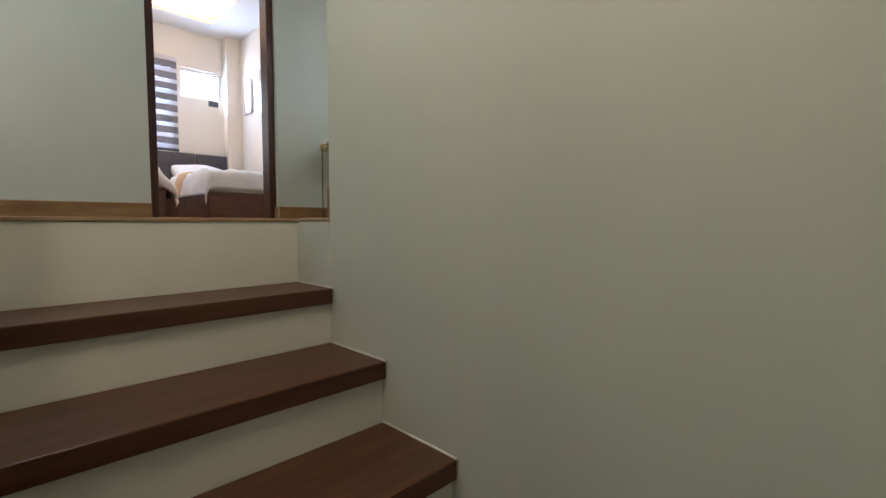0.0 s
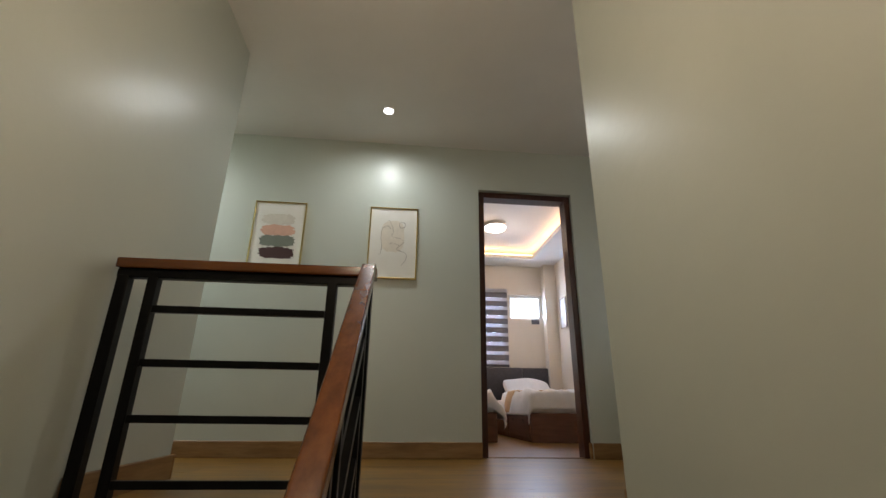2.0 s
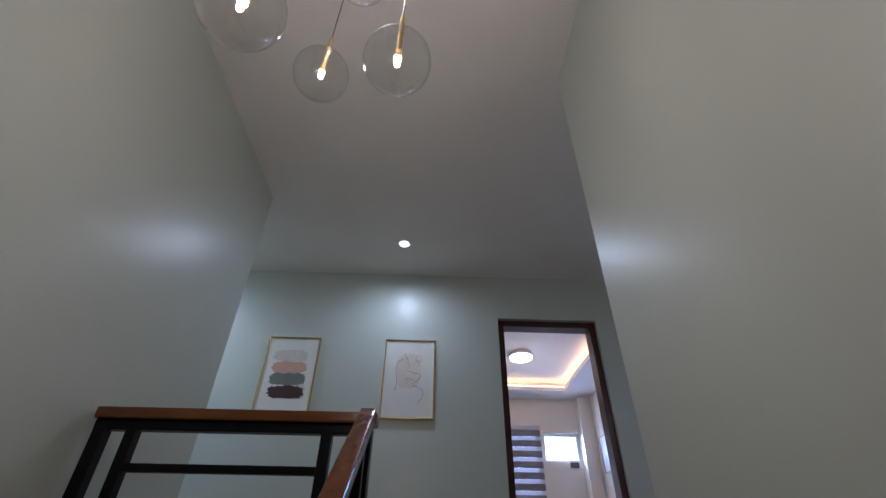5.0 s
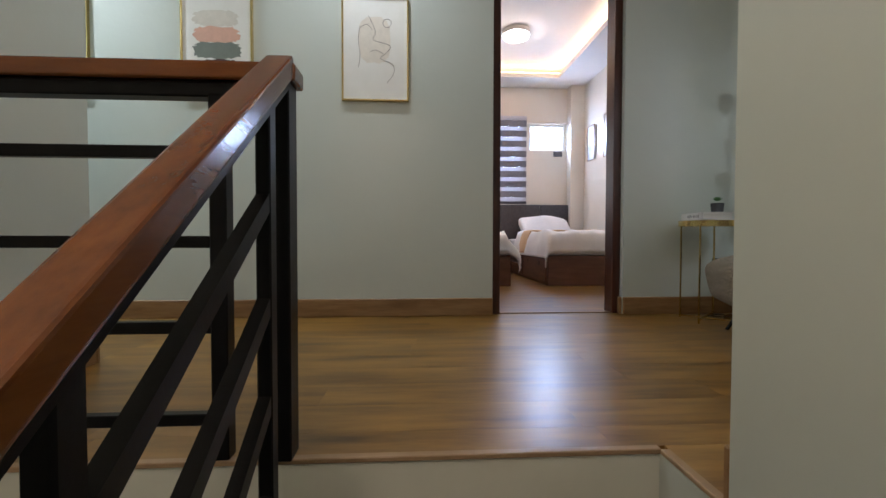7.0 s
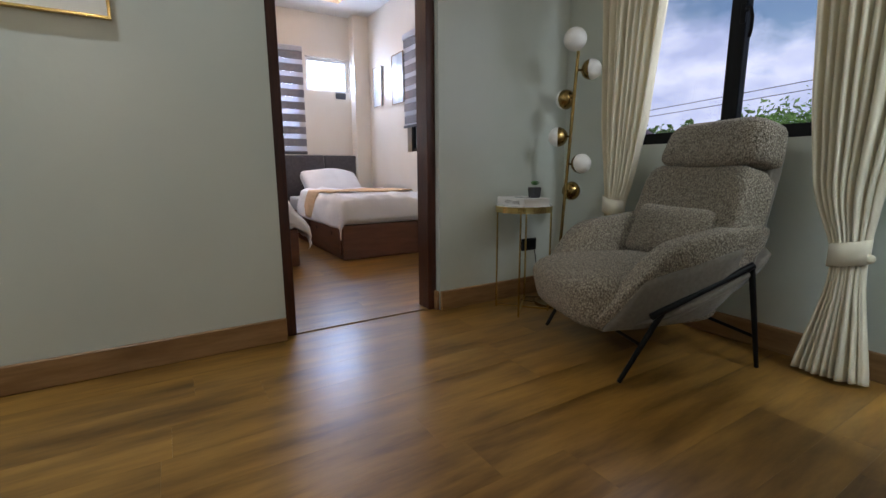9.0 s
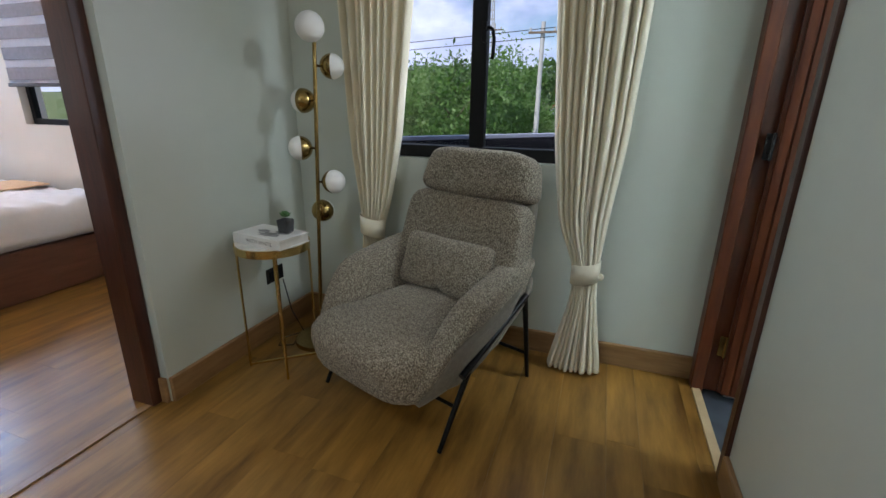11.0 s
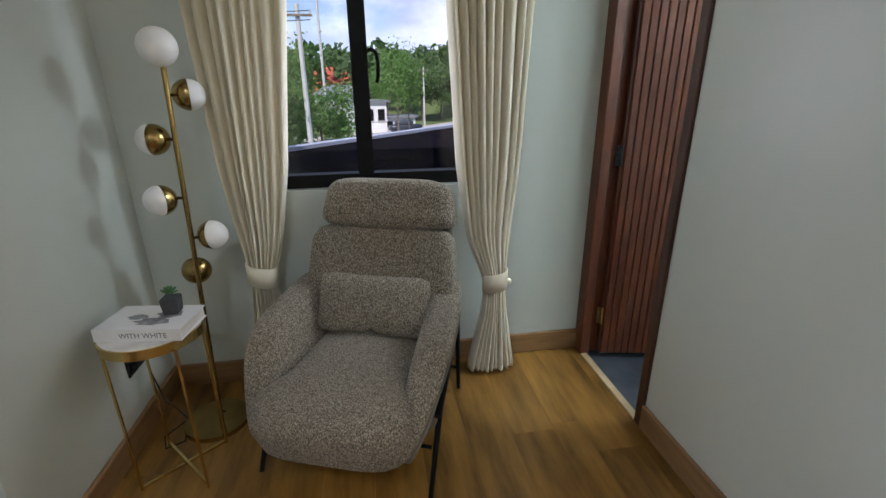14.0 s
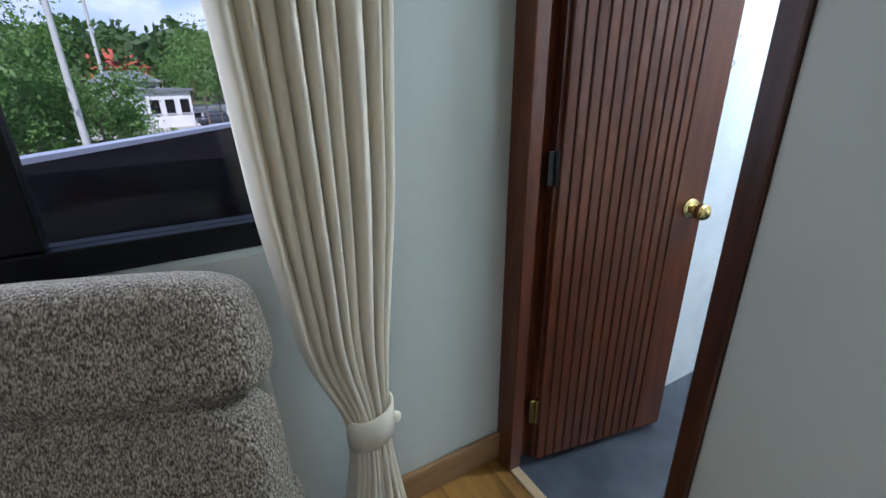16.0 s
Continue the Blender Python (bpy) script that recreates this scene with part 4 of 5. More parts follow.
def curtain(name, label, side, keys, y0, folds, tie, seed):
    """keys: (z, inner x, outer x, fold depth) from top to bottom; side 1: the outer edge lies towards +x."""
    ob = thing(name, label, "curtain", "pair of curtains")
    rnd = random.Random(seed)
    phase = [rnd.uniform(-0.5, 0.5) for _ in range(folds + 2)]
    cols, rows = folds * 14, 90
    bm = bmesh.new()
    grid = []
    zs = [k[0] for k in keys]
    for i in range(rows + 1):
        z = zs[0] + (zs[-1] - zs[0]) * i / rows
        k = [np.mean([np.interp(-min(max(z + d, zs[-1]), zs[0]), [-q for q in zs], [q[c] for q in keys]) for d in (-0.06, -0.03, 0, 0.03, 0.06)]) for c in range(4)]
        row = []
        for j in range(cols + 1):
            u = j / cols
            f = folds * min(1, max(0, u + 0.035 * math.sin(7.3 * u + seed) * math.sin(math.pi * u) + 0.016 * math.sin(19 * u + 2 * seed) * math.sin(math.pi * u)))
            ph = phase[int(f)] * (1 - f % 1) + phase[int(f) + 1] * (f % 1)
            wave = 2 * abs(math.sin(math.pi * f + 0.5 * ph + 0.22 * math.sin(z * 2.2 + ph * 6))) ** 0.75 - 1
            x = k[1] + (k[2] - k[1]) * u
            y = y0 - wave * k[3] * (0.55 + 1.5 * abs(ph)) - 0.02 * math.sin(math.pi * u)
            row.append(bm.verts.new((x, y, z + (0.006 * wave if i == rows else 0))))
        grid.append(row)
    for i in range(rows):
        for j in range(cols):
            bm.faces.new((grid[i][j], grid[i + 1][j], grid[i + 1][j + 1], grid[i][j + 1]))
    cloth = part("cloth", bm, CURTAIN, ob, smooth=True)
    thick = cloth.modifiers.new("thickness", "SOLIDIFY")
    thick.thickness = 0.003
    cx, cz, rx = tie
    bm = bmesh.new()
    lo, hi, n, inner = cz - 0.042, cz + 0.042, 28, []
    for k in range(n):
        a = k * math.tau / n
        px, py, slant = cx + rx * math.cos(a), y0 - 0.012 + 0.044 * math.sin(a), 0.012 * math.cos(a) * side
        inner.append((bm.verts.new((px, py, lo + slant)), bm.verts.new((px, py, hi + slant))))
    for p, q in zip(inner, inner[1:] + inner[:1]):
        bm.faces.new((p[0], q[0], q[1], p[1]))
    band = part("tieback", bm, CURTAIN, ob, "cream cloth tieback band", smooth=True)
    thick = band.modifiers.new("thickness", "SOLIDIFY")
    thick.thickness = 0.006
    thick.offset = 1
    return ob


cl = curtain("curtain", "cream pleated curtain gathered by a tieback beside the lamp", -1,
             [(2.36, -2.36, -2.84, 0.030), (1.62, -2.43, -2.79, 0.030), (1.0, -2.50, -2.755, 0.028), (0.70, -2.555, -2.715, 0.024), (0.575, -2.60, -2.70, 0.018), (0.45, -2.595, -2.705, 0.024), (0.012, -2.55, -2.76, 0.040)],
             2.645, 9, (-2.65, 0.575, 0.054), 3)
cr = curtain("curtain", "cream pleated curtain gathered by a tieback beside the armchair", 1,
             [(2.36, -1.88, -1.49, 0.030), (1.62, -1.865, -1.527, 0.030), (1.0, -1.825, -1.555, 0.028), (0.68, -1.785, -1.59, 0.024), (0.48, -1.70, -1.605, 0.018), (0.36, -1.70, -1.60, 0.024), (0.012, -1.78, -1.545, 0.040)],
             2.64, 9, (-1.652, 0.475, 0.052), 4)
bm = bmesh.new()
pad(bm, 0.018, 0.010, 0.016, 2.5, 5, m=pose(-1.595, 2.62, 0.465, 0, 20, 0))
part("tie_knot", bm, CURTAIN, cr, smooth=True)
rodt = thing("curtain_rod", "plain black curtain rod above the window", "curtain rod")
bm = bmesh.new()
rod(bm, (-2.95, 2.67, 2.375), (-1.40, 2.67, 2.375), 0.012, 16)
part("rod", bm, BLACK, rodt)
for x in (-2.92, -1.43):
    part("bracket", boxes((x - 0.008, 2.67, 2.365, x + 0.008, NORTH, 2.385)), BLACK, rodt)

# ---- bathroom door ----
bd = thing("door_2", "open mahogany door with vertical grooves and a brass knob", "door", kind="structure")
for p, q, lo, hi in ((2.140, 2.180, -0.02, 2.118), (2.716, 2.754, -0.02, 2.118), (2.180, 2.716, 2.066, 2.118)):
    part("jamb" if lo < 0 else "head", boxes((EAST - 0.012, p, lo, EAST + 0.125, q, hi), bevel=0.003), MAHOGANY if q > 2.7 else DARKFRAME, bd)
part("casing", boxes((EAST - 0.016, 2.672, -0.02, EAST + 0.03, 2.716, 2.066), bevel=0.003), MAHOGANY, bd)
leaf = part("leaf", boxes((0.0, 0.012, 0.012, 0.54, 0.04, 2.05)), MAHOGANY, bd, "mahogany door leaf")
leaf.matrix_basis = pose(-1.078, 2.668, -0.012, 0, 0, -10.7)
x = 0.012
k = 0
while k < 12:
    s = part("slat", boxes((x, 0.0, 0.012, x + 0.0315, 0.012, 2.05), bevel=0.003), MAHOGANY, leaf)
    x += 0.0345
    k += 1
part("stile", boxes((x, 0.0, 0.012, 0.54, 0.012, 2.05), bevel=0.002), MAHOGANY, leaf)
bm = bmesh.new()
rod(bm, (0.487, 0.0, 0.86), (0.487, -0.008, 0.86), 0.031, 28)
rod(bm, (0.487, -0.008, 0.86), (0.487, -0.03, 0.86), 0.014, 20)
pad(bm, 0.025, 0.020, 0.025, 2.6, 8, m=pose(0.487, -0.045, 0.86))
rod(bm, (0.487, -0.062, 0.86), (0.487, -0.067, 0.86), 0.010, 16)
part("knob", bm, GOLD, leaf, "polished brass knob", smooth=True)
for z, m in ((1.02, PLASTIC), (0.23, BRASS)):
    bm = boxes((-0.03, -0.004, z - 0.045, 0.0, 0.0, z + 0.045), bevel=0.001)
    rod(bm, (-0.006, -0.006, z - 0.048), (-0.006, -0.006, z + 0.048), 0.006, 12)
    part("hinge", bm, m, leaf)
structure("trim_bathroom_sill", boxes((EAST - 0.012, 2.180, -0.026, EAST + 0.022, 2.672, 0.006), bevel=0.002), mat("pale_oak_trim", (0.36, 0.26, 0.14), (0.44, 0.33, 0.19), 0.4), "pale oak threshold of the bathroom", "trim")
rack = thing("towel_bar", "chrome towel bar on the marble bathroom wall", "towel bar")
bm = bmesh.new()
rod(bm, (-0.85, 2.655, 0.775), (-0.42, 2.655, 0.775), 0.011, 16)
rod(bm, (-0.435, 2.655, 0.775), (-0.435, 2.705, 0.775), 0.009, 12)
rod(bm, (-0.835, 2.655, 0.775), (-0.835, 2.705, 0.775), 0.009, 12)
part("bar", bm, CHROME, rack)

# ---- bedroom ----


def bed(y0, y1, seed, group):
    ob = thing("bed", "single bed with a brown wooden drawer base and charcoal headboard", "bed", group)
    x0, x1 = BEDW + 0.10, -4.73
    part("base", boxes((x0, y0, 0.0, x1, y1, 0.30), bevel=0.006), BEDWOOD, ob)
    w = (x1 - x0 - 0.12) / 2
    for k in range(2):
        a = x0 + 0.04 + k * (w + 0.04)
        dr = part("drawer", boxes((a, y0 - 0.012, 0.04, a + w, y0 - 0.0005, 0.265), bevel=0.003), BEDWOOD, ob)
        for cx in (a + w * 0.25, a + w * 0.75):
            # no hole is cut: a flat dark face paints the shade inside it
            bm = bmesh.new()
            vs = [bm.verts.new((cx + dx, y0 - 0.0135, 0.21 + dz)) for dx, dz in ((-0.03, 0.02), (0.0, 0.012), (0.03, 0.02), (0.0, -0.025))]
            bm.faces.new(vs)
            part("finger_cutout_shade", bm, CUTOUTSHADE, dr, "heart-shaped finger cutout, its shade painted as a flat dark face")
    hb = part("headboard", boxes((BEDW + 0.002, y0 - 0.10, 0.0, BEDW + 0.05, y1 + 0.02, 0.90), bevel=0.01), HEADCLOTH, ob)
    n = 2
    wide = (y1 - y0 + 0.12) / n
    for k in range(n):
        c = y0 - 0.10 + wide * (k + 0.5)
        part("headboard_panel", boxes((BEDW + 0.05, c - wide / 2 + 0.003, 0.3, BEDW + 0.088, c + wide / 2 - 0.003, 0.945), bevel=0.014, seg=3), HEADCLOTH, hb, smooth=False)
    part("mattress", boxes((x0 + 0.01, y0 + 0.02, 0.30, x1 - 0.02, y1 - 0.02, 0.455), bevel=0.03, seg=3), LINEN, ob)
    return x0, x1


def draped(name, label, category, material, x0, x1, y0, y1, top, drops, seed, rough=0.018, group="", slant=0.0, bulge=0.05):
    """Cloth over a bed: lies at top between x0..x1 and y0..y1 and hangs down by drops (foot, low-y side, high-y side)."""
    rnd = random.Random(seed)
    off = Vector((rnd.random() * 9, rnd.random() * 9, 0))
    foot, lowd, highd = drops
    nx, ny = 44, 44
    bm = bmesh.new()
    grid = []
    for i in range(nx + 1):
        row = []
        for j in range(ny + 1):
            s = (x1 + foot - x0) * i / nx + x0
            t = (y1 + highd - (y0 - lowd)) * j / ny + y0 - lowd
            fx, fy = max(0, s - x1), max(0, y0 - t) + max(0, t - y1)
            sgn = -1 if t < y0 else 1
            edge = noise.noise(Vector((s * 4, t * 4, 3)) + off)
            x = min(s, x1) + 0.05 * (1 - math.exp(-fx * 14)) + (0.03 * edge if fx else 0)
            y = min(max(t, y0), y1) + sgn * (bulge * (1 - math.exp(-fy * 14) if bulge < 0.06 else math.sin(min(1, fy / 0.28) * 2.3)) + (0.03 * edge if fy else 0))
            wr = noise.noise(Vector((s * 3.2, t * 3.2, 0)) + off) * rough + noise.noise(Vector((s * 9, t * 8, 5)) + off) * rough * 0.5 + (0.35 - abs(noise.noise(Vector((s * 5 + t * 3, t * 6 - s * 2, 9)) + off))) * rough * 0.9
            z = top + (wr + rough if not (fx or fy) else 0) - max(fx, fy) * 0.97 - 0.6 * min(fx, fy) + rough * math.exp(-(fx + fy) * 40) * (1 if (fx or fy) else 0)
            x += slant * (t - y0)
            row.append(bm.verts.new((x, y, z)))
        grid.append(row)
    for i in range(nx):
        for j in range(ny):
            bm.faces.new((grid[i][j], grid[i + 1][j], grid[i + 1][j + 1], grid[i][j + 1]))
    ob = part(name, bm, material, smooth=True)
    thick = ob.modifiers.new("thickness", "SOLIDIFY")
    thick.thickness = 0.012
    thick.offset = -1
    return tagged(ob, label, category, group)


for y0, y1, sd in ((1.84, 2.89, 1), (0.44, 1.47, 2)):
    x0, x1 = bed(y0, y1, sd, "pair of single beds")
    draped("duvet", "rumpled white duvet hanging over the bed's edge", "duvet", LINEN, x0 + 0.55, x1 - 0.03, y0 + 0.03, y1 - 0.04, 0.475, (0.15, 0.21, 0.0 if sd == 1 else 0.26), sd, 0.042, "white duvets", bulge=0.05 if sd == 1 else 0.14)
    bm = bmesh.new()
    pad(bm, 0.23, 0.35, 0.085, 3.4, 14, deform=lambda p: Vector((p.x * (1 + 0.13 * (p.y / 0.3) ** 2), p.y * (1 + 0.10 * (p.x / 0.2) ** 2), p.z * (1 - 0.75 * (p.x / 0.23) ** 4 * (p.y / 0.35) ** 2) + 0.012 * math.sin(p.y * 14 + 1))),
        m=pose(x0 + 0.20, (y0 + y1) / 2 - 0.03, 0.60, 0, 40, 4))
    tagged(part("pillow", bm, LINEN, smooth=True), "plump white pillow leaning on the headboard", "pillow", "white pillows")
    bm = bmesh.new()
    pad(bm, 0.11, 0.46, 0.03, 2.8, 10, deform=lambda p: Vector((p.x + 0.02 * math.sin(p.y * 9), p.y, p.z + 0.012 * math.sin(p.y * 17 + p.x * 20))), m=pose(x0 + 0.60, (y0 + y1) / 2 + 0.05, 0.525, 0, 0, 4))
    tagged(part("folded_sheet", bm, LINEN, smooth=True), "white duvet edge folded back on the bed", "bedding", "folded sheets")
    draped("throw_blanket", "apricot throw blanket laid across the white duvet", "blanket", THROW, x0 + 0.84, x0 + 1.24, y0 + 0.02, y1 - 0.05, 0.549, (0.0, 0.26, 0.0), sd + 7, 0.012, "apricot throws", 0.12)
ns = thing("nightstand", "small wooden nightstand between the beds", "nightstand")
part("body", boxes((BEDW + 0.06, 1.45, 0.0, BEDW + 0.44, 1.72, 0.42), bevel=0.004), BEDWOOD, ns)
part("top", boxes((BEDW + 0.05, 1.44, 0.421, BEDW + 0.46, 1.73, 0.445), bevel=0.004), BASEBOARD, ns)

BANDD = mat("grey_blind_band", (0.20, 0.185, 0.20), (0.25, 0.235, 0.25), 0.85, scale=40, bump=0.1, bscale=200)
BANDL = mat("sheer_blind_band", (0.55, 0.54, 0.58), (0.62, 0.61, 0.65), 0.85, scale=40)
BANDL.node_tree.nodes["Principled BSDF"].inputs["Transmission Weight"].default_value = 0.35


def blind(name, label, axis, a, u0, u1, z0, z1, step, sign):
    ob = thing(name, label, "window blind")
    z, k = z1, 0
    while z > z0 + 0.01:
        h = step * (0.62 if k % 2 == 0 else 0.38)
        lo = max(z - h, z0)
        aa = a + sign * (0.004 if k % 2 == 0 else 0.0)
        r = sorted((aa, aa + sign * 0.002))
        d = (r[0], u0, lo, r[1], u1, z) if axis == "x" else (u0, r[0], lo, u1, r[1], z)
        part("band", boxes(d), BANDD if k % 2 == 0 else BANDL, ob)
        z, k = lo, k + 1
    r = sorted((a, a + sign * 0.02))
    for lo, hi, nm in ((z0 - 0.025, z0, "bottom_rail"), (z1, z1 + 0.06, "head_box")):
        d = (r[0], u0, lo, r[1], u1, hi) if axis == "x" else (u0, r[0], lo, u1, r[1], hi)
        part(nm, boxes(d, bevel=0.003), HEADCLOTH if nm == "bottom_rail" else BANDL, ob)


blind("roller_blind", "grey and sheer striped zebra blind over the bedroom window", "x", BEDW + 0.012, 0.55, 2.135, 0.985, 2.16, 0.145, 1)
blind("roller_blind", "pale striped zebra blind half lowered over the side window", "y", BEDN - 0.012, -5.65, -4.40, 1.24, 2.12, 0.13, -1)


def plain_window(name, label, axis, a, u0, u1, z0, z1):
    ob = thing(name, label, "window", kind="structure")
    for p, q, lo, hi in ((u0, u0 + 0.04, z0, z1), (u1 - 0.04, u1, z0, z1), (u0 + 0.04, u1 - 0.04, z0, z0 + 0.04), (u0 + 0.04, u1 - 0.04, z1 - 0.04, z1)):
        part("window_frame", boxes((a, p, lo, a + 0.04, q, hi) if axis == "x" else (p, a, lo, q, a + 0.04, hi), bevel=0.002), WINFRAME if axis == "y" or u0 < 2 else WHITE, ob)
    g = part("pane", boxes((a + 0.018, u0 + 0.04, z0 + 0.04, a + 0.022, u1 - 0.04, z1 - 0.04) if axis == "x" else (u0 + 0.04, a + 0.018, z0 + 0.04, u1 - 0.04, a + 0.022, z1 - 0.04)), GLASS, ob)
    g.visible_shadow = False


plain_window("window_2", "black framed bedroom window behind a blind", "x", BEDW - 0.09, 0.6, 2.12, 0.98, 2.15)
plain_window("window_3", "small high bedroom window, bright with daylight", "x", BEDW - 0.09, 2.172, 2.73, 1.73, 2.13)
plain_window("window_4", "black framed side window of the bedroom", "y", BEDN + 0.05, -5.62, -4.42, 0.96, 2.1)
structure("backdrop_bright_sky", boxes((BEDW - 0.75, 1.2, 1.0, BEDW - 0.74, 3.9, 3.2)), SKYPANEL, "bright overcast sky beyond the high window", "backdrop")
for x0, x1, z0, z1 in ((-6.47, -6.24, 1.53, 1.98), (-5.93, -5.66, 1.50, 2.02)):
    p = thing("wall_art", "small pale art panel on the cream bedroom wall", "picture", "bedroom art panels", place=(0, BEDN, 0))
    part("canvas", boxes((x0, -0.022, z0, x1, 0, z1), bevel=0.002), mat("pale_art", (0.42, 0.47, 0.52), (0.70, 0.70, 0.68), 0.3, scale=6, spread=0.25), p)
    part("frame_bar", boxes((x0 - 0.008, -0.028, z0 - 0.008, x1 + 0.008, -0.023, z0), (x0 - 0.008, -0.028, z1, x1 + 0.008, -0.023, z1 + 0.008), (x0 - 0.008, -0.028, z0, x0, -0.023, z1), (x1, -0.028, z0, x1 + 0.008, -0.023, z1)), BASEBOARD, p)
sp = thing("aircon_outlet", "small dark outlet plate under the high bedroom window", "socket", place=(BEDW, 2.60, 1.65))
part("plate", boxes((0, -0.065, 0, 0.012, 0.065, 0.075), bevel=0.003), HEADCLOTH, sp)
cl2 = thing("ceiling_lamp", "round white LED ceiling lamp in the bedroom, switched on", "ceiling lamp", place=(-5.41, 1.66, 2.79))
bm = bmesh.new()
bmesh.ops.create_cone(bm, cap_ends=True, segments=48, radius1=0.15, radius2=0.15, depth=0.05, matrix=pose(0, 0, -0.025))
part("housing", bm, WHITE, cl2)
bm = bmesh.new()
bmesh.ops.create_cone(bm, cap_ends=True, segments=48, radius1=0.135, radius2=0.148, depth=0.025, matrix=pose(0, 0, -0.0635))
part("diffuser", bm, LED, cl2, "glowing white diffuser")
strip = thing("cove_light", "warm LED strip hidden in the bedroom ceiling cove", "led strip")
for r in ((-6.45, 0.0, -6.43, 2.53), (-3.77, 0.0, -3.75, 2.53), (-6.43, 2.51, -3.77, 2.53), (-6.43, -0.16, -3.77, -0.14)):
    part("strip", boxes((r[0], r[1], 2.692, r[2], r[3], 2.712)), COVE, strip)

# ---- outside ----
GRASS = mat("grass_ground", (0.05, 0.085, 0.02), (0.12, 0.16, 0.05), 0.95, scale=0.25, bump=0.4, bscale=3)
ROAD = mat("pale_concrete_road", (0.30, 0.28, 0.25), (0.38, 0.36, 0.33), 0.9, scale=0.6)
LEAF = mat("leaf_green", (0.055, 0.125, 0.025), (0.15, 0.26, 0.07), 0.6, scale=0.8, spread=0.5, random_tint=0.15)
LEAFD = mat("dark_leaf_green", (0.028, 0.065, 0.016), (0.075, 0.135, 0.038), 0.6, scale=0.6, spread=0.5, random_tint=0.15)
let_through(LEAF, (0.16, 0.36, 0.05), 0.35)
let_through(LEAFD, (0.08, 0.2, 0.03), 0.3)
BARK = mat("grey_bark", (0.12, 0.09, 0.06), (0.2, 0.16, 0.12), 0.9, scale=4)
PALE = mat("pale_concrete", (0.42, 0.42, 0.42), (0.5, 0.5, 0.5), 0.85, scale=1)
WHITEHOUSE = mat("white_render", (0.62, 0.62, 0.62), (0.70, 0.70, 0.70), 0.8, scale=0.8)
GREYROOF = mat("grey_sheet_roof", (0.12, 0.13, 0.15), (0.18, 0.19, 0.21), 0.6, scale=0.9)
ORANGE = mat("orange_render", (0.55, 0.16, 0.05), (0.62, 0.22, 0.09), 0.8, scale=0.7)
REDROOF = mat("red_roof", (0.36, 0.06, 0.035), (0.42, 0.09, 0.05), 0.7, scale=0.7)
PLUMROOF = mat("dark_plum_roof", (0.06, 0.045, 0.06), (0.09, 0.065, 0.08), 0.6, scale=0.9)
CANOPY = mat("dark_canopy_sheet", (0.004, 0.004, 0.006), (0.008, 0.007, 0.011), 0.9, scale=1.2, spec=0.0)
FLASH = mat("grey_blue_flashing", (0.30, 0.33, 0.42), (0.36, 0.39, 0.48), 0.4, scale=3)


def ground_z(x, y):
    t = min(1, max(0, (y - 62) / 60))
    rise = t * t * (3 - 2 * t) * 5.5 + max(0, y - 110) * 0.03
    return -4.0 + rise + 0.25 * noise.noise(Vector((x * 0.08, y * 0.08, 0)))


bm = bmesh.new()
xs = [-1500, -500, -250] + list(range(-150, 111, 10)) + [250, 500, 1500]
ys = [-1500, -300, -60, 0] + list(range(6, 171, 6)) + [220, 320, 600, 1500]
grid = [[bm.verts.new((x, y, ground_z(x, y))) for y in ys] for x in xs]
for i in range(len(xs) - 1):
    for j in range(len(ys) - 1):
        bm.faces.new((grid[i][j], grid[i + 1][j], grid[i + 1][j + 1], grid[i][j + 1]))
tagged(part("ground", bm, GRASS, smooth=True), "grassy ground rising to a wooded hill", "ground", kind="structure")
bm = bmesh.new()
road_pts = [(-14, 52), (-4, 55), (4, 60), (12, 68), (20, 80), (27, 95)]
left, right = [], []
for i, (x, y) in enumerate(road_pts):
    left.append(bm.verts.new((x - 1.2, y + 3.2, ground_z(x, y + 2) + 0.3)))
    right.append(bm.verts.new((x + 1.2, y - 3.2, ground_z(x, y - 2) + 0.3)))
for i in range(len(road_pts) - 1):
    bm.faces.new((left[i], right[i], right[i + 1], left[i + 1]))
tagged(part("road", bm, ROAD), "pale concrete road curving past the houses", "road", kind="structure")

# the dark canopy roof below the window
can = thing("canopy_roof", "dark sheet canopy roof with a grey-blue flashing outside the window", "roof")
bm = bmesh.new()
edge = [(-3.9, 2.94), (-2.8, 4.24), (-1.5, 5.8), (2.0, 10.0)]
inner = [(-3.9, 2.93), (-2.8, 2.93), (-1.5, 2.93), (2.0, 2.93)]
for (a, b, c, d) in zip(edge, edge[1:], inner[1:], inner):
    bm.faces.new([bm.verts.new((p[0], p[1], 0.88)) for p in (a, b, c, d)])
    bm.faces.new([bm.verts.new((p[0], p[1], 0.76)) for p in (d, c, b, a)])
    bm.faces.new([bm.verts.new(q) for q in ((*a, 0.88), (*b, 0.88), (*b, 0.76), (*a, 0.76))])
bmesh.ops.remove_doubles(bm, verts=bm.verts[:], dist=0.001)
part("sheet", bm, CANOPY, can)
bm = bmesh.new()
for a, b in zip(edge, edge[1:]):
    bar(bm, (*a, 0.892), (*b, 0.892), 0.10, 0.03)
part("flashing", bm, FLASH, can)


